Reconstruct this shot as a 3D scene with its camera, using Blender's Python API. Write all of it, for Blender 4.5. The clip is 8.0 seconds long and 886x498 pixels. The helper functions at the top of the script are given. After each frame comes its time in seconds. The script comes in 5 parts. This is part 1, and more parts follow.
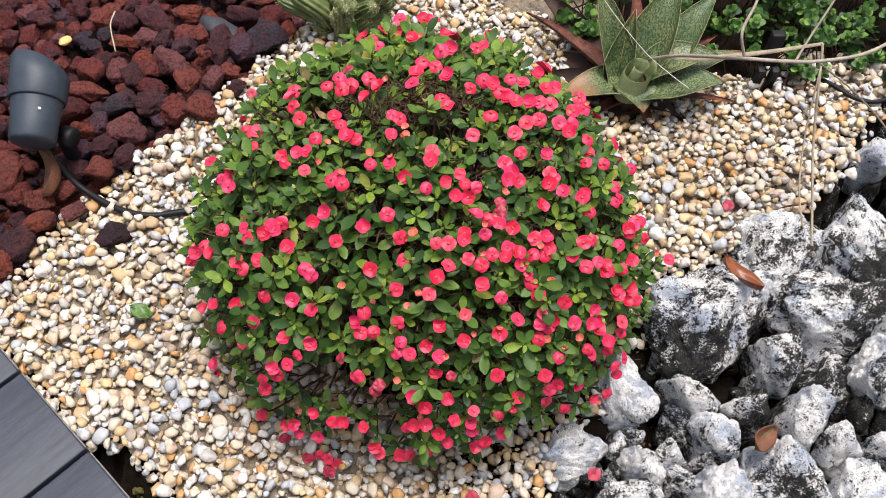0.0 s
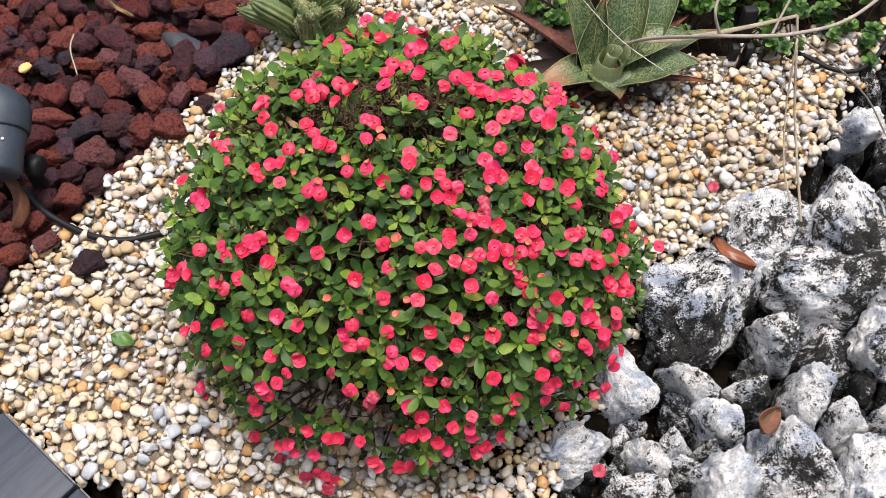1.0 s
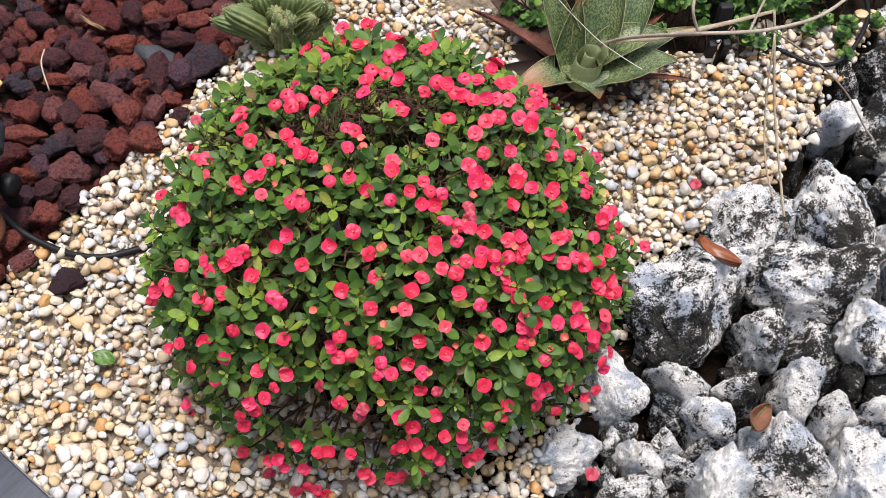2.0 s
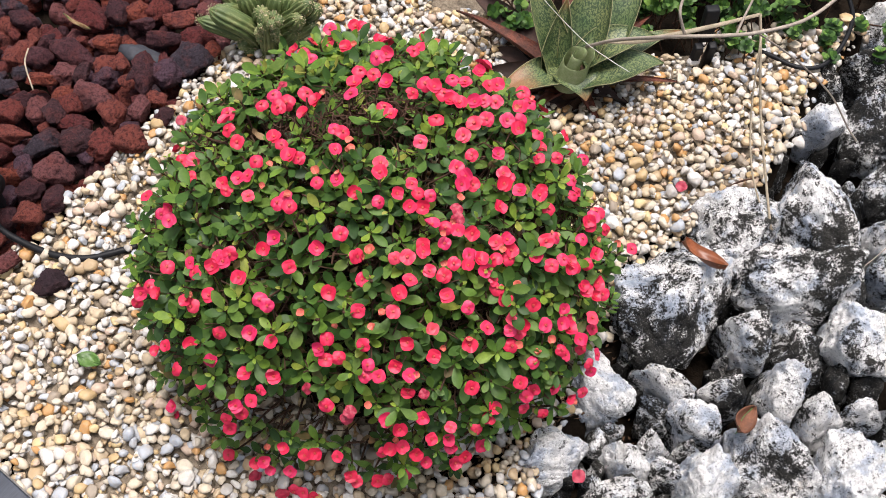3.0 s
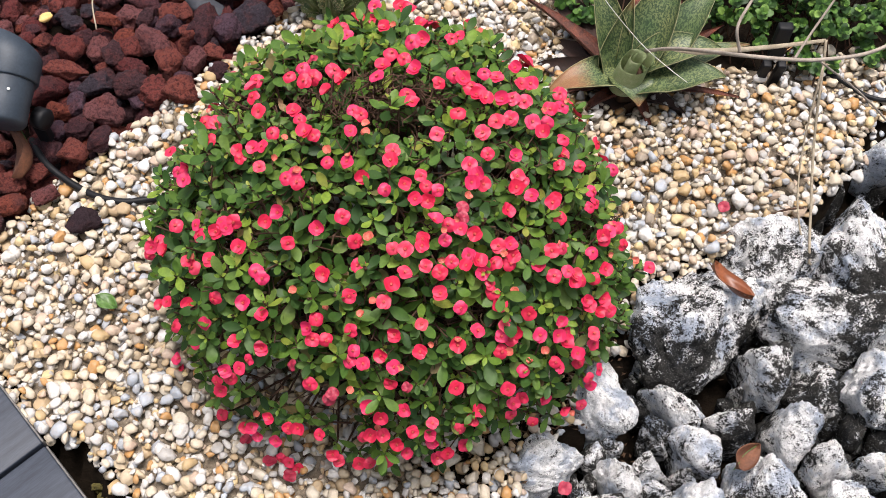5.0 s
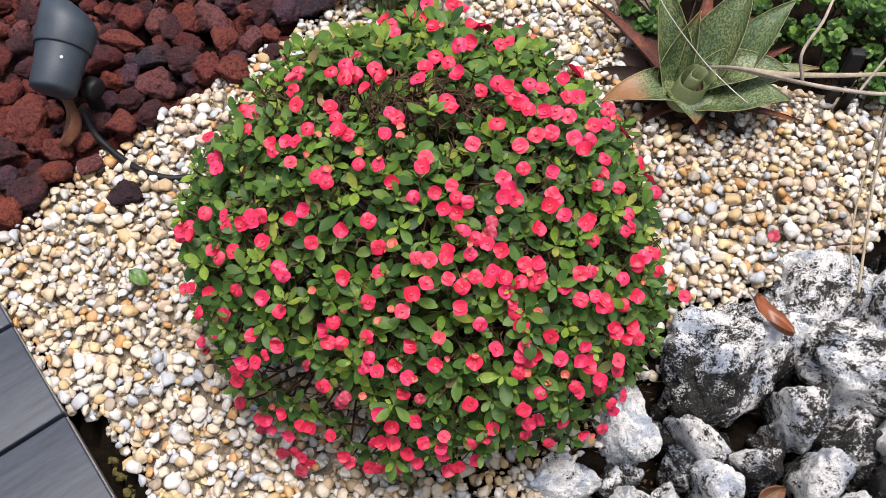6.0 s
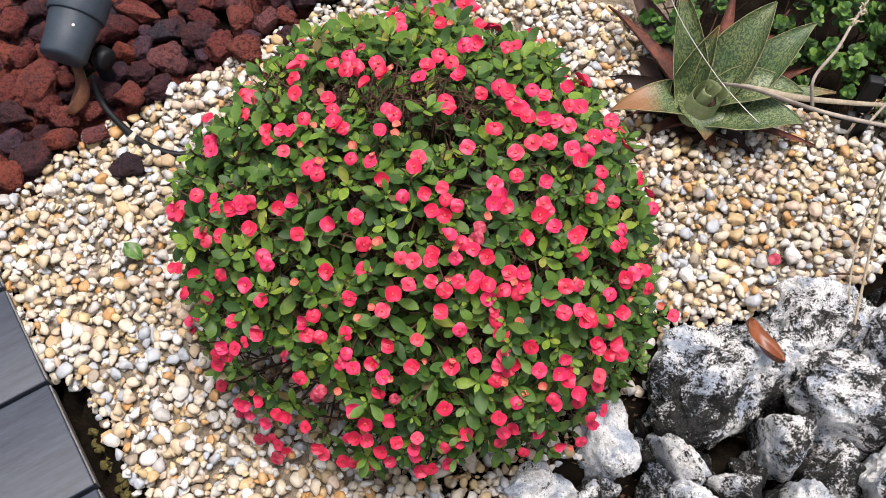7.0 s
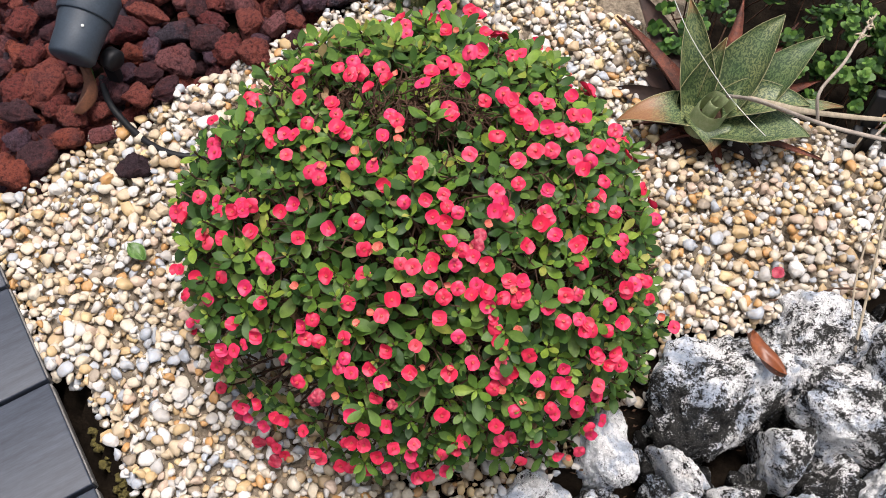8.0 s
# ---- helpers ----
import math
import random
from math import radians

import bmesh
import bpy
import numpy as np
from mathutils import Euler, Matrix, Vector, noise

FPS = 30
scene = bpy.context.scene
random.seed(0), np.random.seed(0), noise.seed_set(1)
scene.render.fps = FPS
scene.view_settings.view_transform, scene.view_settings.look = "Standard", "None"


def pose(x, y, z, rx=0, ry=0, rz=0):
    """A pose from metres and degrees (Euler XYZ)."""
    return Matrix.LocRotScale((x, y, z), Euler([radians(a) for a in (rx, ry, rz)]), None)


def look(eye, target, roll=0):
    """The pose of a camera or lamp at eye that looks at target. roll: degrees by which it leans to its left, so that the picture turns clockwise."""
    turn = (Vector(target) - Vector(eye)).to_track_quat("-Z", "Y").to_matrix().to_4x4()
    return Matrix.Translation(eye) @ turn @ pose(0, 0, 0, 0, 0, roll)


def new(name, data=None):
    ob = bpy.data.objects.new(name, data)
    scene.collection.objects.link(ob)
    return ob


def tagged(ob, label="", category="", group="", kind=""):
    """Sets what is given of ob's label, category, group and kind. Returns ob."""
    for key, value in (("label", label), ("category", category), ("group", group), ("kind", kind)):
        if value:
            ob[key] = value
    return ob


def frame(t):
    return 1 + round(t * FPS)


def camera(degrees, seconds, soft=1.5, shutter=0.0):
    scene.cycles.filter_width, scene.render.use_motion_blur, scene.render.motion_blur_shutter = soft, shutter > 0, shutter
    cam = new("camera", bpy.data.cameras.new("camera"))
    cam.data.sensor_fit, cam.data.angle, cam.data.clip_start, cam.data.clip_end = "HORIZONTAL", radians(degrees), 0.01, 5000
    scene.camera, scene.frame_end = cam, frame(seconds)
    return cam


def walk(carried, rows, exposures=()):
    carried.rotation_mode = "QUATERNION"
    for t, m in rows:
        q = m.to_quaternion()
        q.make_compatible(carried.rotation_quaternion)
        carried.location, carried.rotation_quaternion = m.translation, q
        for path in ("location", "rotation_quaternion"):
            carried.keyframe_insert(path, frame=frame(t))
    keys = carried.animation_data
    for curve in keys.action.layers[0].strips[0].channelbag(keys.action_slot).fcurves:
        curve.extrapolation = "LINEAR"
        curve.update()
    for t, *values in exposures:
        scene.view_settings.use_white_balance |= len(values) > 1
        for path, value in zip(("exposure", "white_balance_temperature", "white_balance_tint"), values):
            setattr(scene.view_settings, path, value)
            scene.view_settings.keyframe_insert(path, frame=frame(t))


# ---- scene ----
cam = camera(46.9, 8.0, soft=0.9)
PATH = [
    (0, (0.025, -0.013, 1.135), (0.01, 1.079, -0.54), 0.4),
    (0.5, (0.025, -0.009, 1.125), (0.024, 1.084, -0.55), -0.7),
    (1, (0.022, 0.004, 1.112), (0.042, 1.098, -0.562), -2.3),
    (1.5, (0.018, 0.011, 1.106), (0.064, 1.108, -0.566), -2.8),
    (3, (0.011, 0.017, 1.105), (0.107, 1.11, -0.567), -0.7),
    (3.5, (0.027, 0.02, 1.106), (0.119, 1.101, -0.574), 0.3),
    (4, (0.058, 0.027, 1.111), (0.114, 1.095, -0.579), 0.6),
    (4.5, (0.08, 0.034, 1.111), (0.073, 1.09, -0.588), 0.0),
    (5, (0.093, 0.045, 1.108), (0.014, 1.087, -0.597), -1.0),
    (5.2, (0.099, 0.052, 1.107), (-0.007, 1.088, -0.601), -1.4),
    (6.5, (0.139, 0.102, 1.102), (-0.096, 1.072, -0.632), -1.4),
    (7, (0.152, 0.109, 1.103), (-0.086, 1.071, -0.635), 0.3),
    (7.5, (0.159, 0.112, 1.101), (-0.088, 1.075, -0.634), 0.7),
    (8, (0.16, 0.111, 1.103), (-0.099, 1.079, -0.628), 0.5),
]
walk(cam, [(t, look(eye, target, roll)) for t, eye, target, roll in PATH])

# ---- light ----
SUN_AZ, SUN_EL = radians(48), radians(84)
world = bpy.data.worlds.new("sky")
world.use_nodes = True
scene.world = world
wn = world.node_tree
sky = wn.nodes.new("ShaderNodeTexSky")
sky.sky_type = "NISHITA"
sky.sun_disc = False
sky.sun_elevation, sky.sun_rotation = SUN_EL, SUN_AZ
sky.dust_density, sky.air_density = 6.0, 1.0
# a hazy, whitened sky
haze = wn.nodes.new("ShaderNodeHueSaturation")
haze.inputs["Saturation"].default_value = 0.5
wn.links.new(sky.outputs[0], haze.inputs["Color"])
wn.nodes["Background"].inputs["Strength"].default_value = 0.128
wn.links.new(haze.outputs[0], wn.nodes["Background"].inputs["Color"])
sun = new("sun", bpy.data.lights.new("sun", "SUN"))
sun.data.energy, sun.data.angle, sun.data.color = 2.6, radians(20), (1.0, 0.92, 0.89)
sun_way = Vector((math.sin(SUN_AZ) * math.cos(SUN_EL), math.cos(SUN_AZ) * math.cos(SUN_EL), math.sin(SUN_EL)))
sun.matrix_world = look(sun_way * 8, (0, 0, 0))
scene.view_settings.exposure = 0.56

# ---- materials ----


class Mat:
    """A node material with a principled shader and short ways to add nodes."""

    def __init__(self, name, rough=0.6, metal=0.0):
        self.m = bpy.data.materials.new(name)
        self.m.use_nodes = True
        self.t = self.m.node_tree
        self.p = self.t.nodes["Principled BSDF"]
        self.p.inputs["Roughness"].default_value = rough
        self.p.inputs["Metallic"].default_value = metal

    def node(self, kind, **inputs):
        n = self.t.nodes.new(kind)
        for key, v in inputs.items():
            self.put(n.inputs[key.replace("_", " ")], v)
        return n

    def put(self, socket, v):
        if isinstance(v, bpy.types.NodeSocket):
            self.t.links.new(v, socket)
        else:
            socket.default_value = v

    def coords(self, kind="Object"):
        return self.node("ShaderNodeTexCoord").outputs[kind]

    def rand(self, island=False):
        if island:
            return self.node("ShaderNodeNewGeometry").outputs["Random Per Island"]
        return self.node("ShaderNodeObjectInfo").outputs["Random"]

    def math(self, op, a, b=0.0, c=0.0):
        n = self.node("ShaderNodeMath")
        n.operation = op
        for s, v in zip(n.inputs, (a, b, c)):
            self.put(s, v)
        return n.outputs[0]

    def shift(self, vec, by):
        """vec moved by a random number, so that no two things show the same stretch of a pattern."""
        far = self.math("MULTIPLY", by, 37.0)
        n = self.node("ShaderNodeVectorMath")
        n.operation = "ADD"
        self.put(n.inputs[0], vec)
        self.put(n.inputs[1], far)
        return n.outputs[0]

    def stretch(self, vec, s):
        n = self.node("ShaderNodeVectorMath")
        n.operation = "MULTIPLY"
        self.put(n.inputs[0], vec)
        n.inputs[1].default_value = s
        return n.outputs[0]

    def noise(self, vec, scale, detail=4.0, rough=0.6):
        return self.node("ShaderNodeTexNoise", Vector=vec, Scale=scale, Detail=detail, Roughness=rough).outputs[0]

    def cells(self, vec, scale, feature="F1", out="Distance"):
        n = self.node("ShaderNodeTexVoronoi", Vector=vec, Scale=scale)
        n.feature = feature
        return n.outputs[out]

    def ramp(self, fac, stops, mode="LINEAR"):
        n = self.node("ShaderNodeValToRGB", Fac=fac)
        n.color_ramp.interpolation = mode
        e = n.color_ramp.elements
        while len(e) < len(stops):
            e.new(0.5)
        for el, (pos, col) in zip(e, stops):
            el.position = pos
            el.color = (col, col, col, 1) if isinstance(col, (int, float)) else (*col, 1)
        return n.outputs[0]

    def mix(self, fac, a, b, mode="MIX"):
        n = self.t.nodes.new("ShaderNodeMix")
        n.data_type, n.blend_type = "RGBA", mode
        for s, v in ((n.inputs[0], fac), (n.inputs[6], a), (n.inputs[7], b)):
            self.put(s, (*v, 1) if isinstance(v, tuple) and len(v) == 3 else v)
        return n.outputs[2]

    def colour(self, c):
        self.put(self.p.inputs["Base Color"], (*c, 1) if isinstance(c, tuple) else c)
        return self

    def bump(self, height, strength=0.5, distance=0.002):
        n = self.node("ShaderNodeBump", Height=height, Strength=strength, Distance=distance)
        self.put(self.p.inputs["Normal"], n.outputs[0])
        return self

    def thin(self, colour, share):
        """Lets some light through, as a leaf or a petal does."""
        tr = self.node("ShaderNodeBsdfTranslucent", Color=colour)
        mx = self.node("ShaderNodeMixShader", Fac=share)
        self.t.links.new(self.p.outputs[0], mx.inputs[1])
        self.t.links.new(tr.outputs[0], mx.inputs[2])
        out = self.t.nodes["Material Output"]
        self.t.links.new(mx.outputs[0], out.inputs["Surface"])
        return self


def pebble_material(name, island):
    k = Mat(name, 0.5)
    r = k.rand(island)
    v = k.shift(k.coords(), r)
    base = k.ramp(r, [(0.0, (0.564, 0.541, 0.511)), (0.11, (0.513, 0.457, 0.368)), (0.22, (0.470, 0.375, 0.255)), (0.31, (0.400, 0.385, 0.370)), (0.38, (0.598, 0.584, 0.569)), (0.50, (0.395, 0.285, 0.165)), (0.55, (0.359, 0.389, 0.435)),
                      (0.62, (0.530, 0.457, 0.352)), (0.74, (0.430, 0.225, 0.075)), (0.79, (0.479, 0.364, 0.285)), (0.87, (0.455, 0.320, 0.160)), (0.92, (0.250, 0.205, 0.160)), (0.95, (0.547, 0.423, 0.226))], "CONSTANT")
    grain = k.noise(v, 260.0, 4.0)
    cloud = k.noise(v, 75.0, 3.0)
    c = k.mix(k.ramp(cloud, [(0.50, 0.0), (0.80, 0.42)]), base, (0.53, 0.41, 0.25))
    c = k.mix(k.ramp(grain, [(0.3, 0.4), (0.55, 0.0)]), c, (0.33, 0.27, 0.2))
    return k.colour(c).bump(grain, 0.3, 0.001).m


PEBBLE, PEBBLES = pebble_material("pebble", False), pebble_material("pebble_bed", True)


LAVAS = [(0.0, (0.150, 0.034, 0.034)), (0.12, (0.070, 0.028, 0.035)), (0.24, (0.190, 0.046, 0.039)), (0.38, (0.096, 0.054, 0.077)), (0.46, (0.235, 0.064, 0.049)), (0.60, (0.072, 0.033, 0.039)),
         (0.68, (0.215, 0.082, 0.084)), (0.78, (0.052, 0.043, 0.058)), (0.83, (0.265, 0.066, 0.042)), (0.93, (0.105, 0.040, 0.048))]


def lava_material(name, island, stops=LAVAS, rust=0.5):
    k = Mat(name, 0.92)
    k.p.inputs["Specular IOR Level"].default_value = 0.2
    r = k.rand(island)
    v = k.shift(k.coords(), r)
    base = k.ramp(r, stops, "CONSTANT")
    cloud = k.noise(v, 48.0, 5.0)
    c = k.mix(k.ramp(cloud, [(0.48, 0.0), (0.70, rust)]), base, (0.215, 0.055, 0.044))
    c = k.mix(k.ramp(k.noise(v, 22.0, 3.0), [(0.54, 0.0), (0.70, 0.6)]), c, (0.050, 0.030, 0.038))
    pits, tiny = k.cells(v, 260.0), k.cells(v, 700.0)
    mottle = k.noise(v, 210.0, 5.0, 0.75)
    c = k.mix(k.ramp(mottle, [(0.36, 0.75), (0.54, 0.0)]), c, (0.017, 0.009, 0.012))
    c = k.mix(k.ramp(pits, [(0.10, 0.5), (0.26, 0.0)]), c, (0.012, 0.007, 0.008))
    dust = k.noise(v, 420.0, 4.0, 0.7)
    c = k.mix(k.ramp(dust, [(0.57, 0.0), (0.74, 0.8 * rust)]), c, (0.26, 0.11, 0.116))
    h = k.math("ADD", k.math("ADD", k.math("MULTIPLY", k.ramp(pits, [(0.05, 0.0), (0.35, 1.0)]), 0.5), k.math("MULTIPLY", k.ramp(tiny, [(0.05, 0.0), (0.35, 1.0)]), 0.3)), k.math("MULTIPLY", mottle, 2.2))
    return k.colour(c).bump(h, 1.0, 0.0045).m


LAVA, LAVA_BED = lava_material("lava_rock", False), lava_material("lava_bed", True)


def limestone_material():
    k = Mat("limestone", 0.9)
    k.p.inputs["Specular IOR Level"].default_value = 0.06
    r = k.rand()
    v = k.shift(k.coords(), r)
    at = k.node("ShaderNodeAttribute")
    at.attribute_type, at.attribute_name = "OBJECT", "lichen_shade"
    big = k.noise(v, 14.0, 3.0, 0.55)
    mid = k.noise(v, 70.0, 5.0, 0.7)
    fine = k.noise(v, 330.0, 4.0, 0.8)
    blue = k.noise(v, 20.0, 5.0, 0.6)
    stone = k.ramp(blue, [(0.30, (0.27, 0.32, 0.41)), (0.42, (0.56, 0.61, 0.70)), (0.50, (0.93, 0.93, 0.94)), (0.66, (0.95, 0.93, 0.91)), (0.76, (0.70, 0.58, 0.48))])
    # grey film and specks on the pale stone
    film = k.ramp(k.noise(v, 120.0, 5.0, 0.75), [(0.50, 0.0), (0.64, 0.50)])
    stone = k.mix(film, stone, (0.33, 0.33, 0.335))
    stone = k.mix(k.ramp(fine, [(0.37, 0.85), (0.43, 0.0)]), stone, (0.07, 0.07, 0.065))
    # black lichen crust, broken up at three sizes; low lumps get more, as painted shade
    moss = k.math("ADD", k.math("ADD", k.math("MULTIPLY", big, 0.62), k.math("MULTIPLY", mid, 0.58)), k.math("MULTIPLY", fine, 0.70))
    moss = k.math("ADD", moss, k.math("MULTIPLY", k.math("SUBTRACT", at.outputs["Fac"], 0.5), 0.34))
    dark = k.ramp(moss, [(0.950, 0.0), (0.978, 0.55), (1.0, 0.97)])
    crust = k.mix(k.ramp(mid, [(0.4, 0.0), (0.7, 1.0)]), (0.003, 0.003, 0.003), (0.014, 0.0125, 0.009))
    crust = k.mix(k.ramp(k.noise(v, 480.0, 3.0, 0.7), [(0.57, 0.0), (0.66, 0.35)]), crust, (0.34, 0.33, 0.31))
    c = k.mix(dark, stone, crust)
    pits = k.ramp(k.cells(v, 150.0), [(0.05, 0.0), (0.35, 1.0)])
    h = k.math("ADD", k.math("ADD", k.math("MULTIPLY", mid, 1.0), k.math("MULTIPLY", fine, 0.8)), k.math("MULTIPLY", pits, 0.35))
    return k.colour(c).bump(h, 1.0, 0.0058).m


LIMESTONE = limestone_material()


def leaf_material(name, island, stops, share=0.38):
    k = Mat(name, 0.5)
    k.p.inputs["Specular IOR Level"].default_value = 0.30
    r = k.rand(island)
    v = k.shift(k.coords(), r)
    c = k.ramp(r, stops)
    c = k.mix(k.ramp(k.noise(v, 160.0, 3.0), [(0.35, 0.3), (0.65, 0.0)]), c, (0.02, 0.045, 0.012))
    k.colour(c).bump(k.noise(v, 300.0, 2.0), 0.15, 0.0006)
    return k.thin(c, share).m


GREENS = [(0.0, (0.022, 0.058, 0.013)), (0.30, (0.042, 0.098, 0.019)), (0.60, (0.074, 0.152, 0.026)), (0.85, (0.112, 0.205, 0.033)), (0.975, (0.125, 0.190, 0.036)), (1.0, (0.16, 0.105, 0.045))]
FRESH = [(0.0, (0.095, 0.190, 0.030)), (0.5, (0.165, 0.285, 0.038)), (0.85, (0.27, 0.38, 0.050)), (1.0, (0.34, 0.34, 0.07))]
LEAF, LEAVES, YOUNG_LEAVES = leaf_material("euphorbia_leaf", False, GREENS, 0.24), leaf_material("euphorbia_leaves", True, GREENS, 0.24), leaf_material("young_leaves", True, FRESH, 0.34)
JADES = [(0.0, (0.016, 0.046, 0.011)), (0.4, (0.040, 0.100, 0.019)), (0.8, (0.10, 0.205, 0.036)), (1.0, (0.20, 0.33, 0.07))]
JADE, JADE_LEAVES = leaf_material("jade_leaf", False, JADES, 0.15), leaf_material("jade_leaves", True, JADES, 0.15)


def bract_material():
    k = Mat("coral_bract", 0.5)
    r = k.rand()
    c = k.ramp(r, [(0.0, (0.66, 0.020, 0.068)), (0.55, (0.73, 0.027, 0.095)), (0.84, (0.72, 0.034, 0.130)), (0.92, (0.60, 0.022, 0.105)), (0.97, (0.76, 0.045, 0.11)), (1.0, (0.76, 0.09, 0.13))])
    v = k.coords()
    ln = k.t.nodes.new("ShaderNodeVectorMath")
    ln.operation = "LENGTH"
    k.put(ln.inputs[0], k.stretch(v, (1, 1, 0)))
    c = k.mix(k.ramp(k.math("MULTIPLY", ln.outputs[1], 100.0), [(0.08, 0.55), (0.3, 0.0)]), c, (0.45, 0.01, 0.03))
    k.colour(c).bump(k.noise(v, 500.0, 2.0), 0.2, 0.0005)
    return k.thin(c, 0.2).m


BRACT = bract_material()


def simple(name, low, high, scale, rough=0.6, bump=0.3, depth=0.001, stretch=None, detail=5.0, sheen=0.5):
    """Two tones of one stuff in grain of a given size, with relief."""
    k = Mat(name, rough)
    k.p.inputs["Specular IOR Level"].default_value = sheen
    v = k.shift(k.coords(), k.rand())
    if stretch:
        v = k.stretch(v, stretch)
    n = k.noise(v, scale, detail)
    w = k.noise(v, scale * 6, 3.0)
    c = k.mix(k.ramp(n, [(0.3, 0.0), (0.7, 1.0)]), low, high)
    c = k.mix(k.ramp(w, [(0.35, 0.35), (0.6, 0.0)]), c, tuple(0.5 * x for x in low))
    return k.colour(c).bump(k.math("ADD", n, k.math("MULTIPLY", w, 0.5)), bump, depth).m


STEM = simple("brown_stem", (0.040, 0.021, 0.015), (0.115, 0.063, 0.040), 90.0, 0.8, sheen=0.2)
CENTRE = simple("flower_centre", (0.42, 0.02, 0.03), (0.62, 0.10, 0.07), 900.0, 0.5)
SOIL = simple("soil", (0.005, 0.004, 0.003), (0.018, 0.013, 0.009), 45.0, 1.0, 0.8, 0.004, sheen=0.05)
GRIT = simple("sandy_grit", (0.098, 0.078, 0.058), (0.31, 0.258, 0.195), 150.0, 0.95, 0.9, 0.002, sheen=0.1)
DECK = simple("composite_board", (0.018, 0.024, 0.038), (0.041, 0.050, 0.072), 16.0, 0.55, 0.25, 0.0006, (1.0, 9.0, 9.0))
DECK_END = simple("board_end", (0.10, 0.095, 0.09), (0.20, 0.19, 0.18), 120.0, 0.8)
BLACK = simple("black_plastic", (0.004, 0.0045, 0.006), (0.009, 0.0095, 0.012), 120.0, 0.55, 0.1, 0.0004, sheen=0.25)
SLATE = simple("slate_plastic", (0.023, 0.034, 0.050), (0.036, 0.050, 0.070), 60.0, 0.55, 0.08, 0.0003)
SPECK = simple("white_speck", (0.7, 0.7, 0.68), (0.8, 0.8, 0.78), 90.0, 0.6)
STRAW = simple("dry_straw", (0.31, 0.255, 0.18), (0.50, 0.42, 0.31), 60.0, 0.75, 0.3, 0.0008)
GREY_STALK = simple("grey_stalk", (0.26, 0.215, 0.18), (0.42, 0.36, 0.30), 70.0, 0.8)
DRY = simple("dry_leaf", (0.026, 0.009, 0.006), (0.20, 0.052, 0.026), 75.0, 0.7, 0.8, 0.003)
RUST = simple("rust_leaf", (0.12, 0.032, 0.012), (0.26, 0.078, 0.025), 38.0, 0.4, 0.2, 0.0006)
DARK_DRY = simple("rotten_leaf", (0.018, 0.010, 0.008), (0.06, 0.028, 0.02), 45.0, 0.8, 0.4, 0.001)
LITTER = simple("leaf_litter", (0.042, 0.026, 0.018), (0.20, 0.120, 0.075), 60.0, 0.9, sheen=0.15)
WITHERED = simple("withered_leaf", (0.13, 0.075, 0.035), (0.34, 0.22, 0.11), 120.0, 0.8)
MARGIN = simple("pale_margin", (0.24, 0.24, 0.11), (0.38, 0.35, 0.19), 140.0, 0.5)
MOSS = simple("moss", (0.06, 0.05, 0.012), (0.17, 0.14, 0.035), 170.0, 0.95, 0.9, 0.003)
SPINE = simple("spines", (0.45, 0.36, 0.22), (0.65, 0.56, 0.38), 300.0, 0.7)
FADED = simple("fallen_petal", (0.24, 0.012, 0.035), (0.45, 0.03, 0.07), 260.0, 0.55, 0.3, 0.0006)
SLATE_STONE = simple("blue_slate", (0.020, 0.022, 0.030), (0.045, 0.048, 0.062), 30.0, 0.75, 0.3, 0.001)
BUD = simple("peach_bud", (0.58, 0.085, 0.075), (0.66, 0.22, 0.14), 220.0, 0.6)
BROWN = simple("dull_brown_leaf", (0.075, 0.026, 0.014), (0.19, 0.075, 0.036), 55.0, 0.7, 0.4, 0.001)
YELLOW = simple("yellow_chip", (0.52, 0.33, 0.09), (0.7, 0.5, 0.2), 80.0, 0.7)
GREEN_LEAF = simple("green_leaf", (0.04, 0.10, 0.02), (0.10, 0.19, 0.035), 70.0, 0.45)


def cactus_material():
    k = Mat("cactus_skin", 0.55)
    v = k.shift(k.coords(), k.rand())
    n = k.noise(v, 45.0, 4.0)
    c = k.ramp(n, [(0.3, (0.050, 0.080, 0.026)), (0.5, (0.10, 0.14, 0.044)), (0.7, (0.20, 0.22, 0.088))])
    return k.colour(c).bump(k.noise(v, 260.0, 3.0), 0.3, 0.001).m


CACTUS = cactus_material()


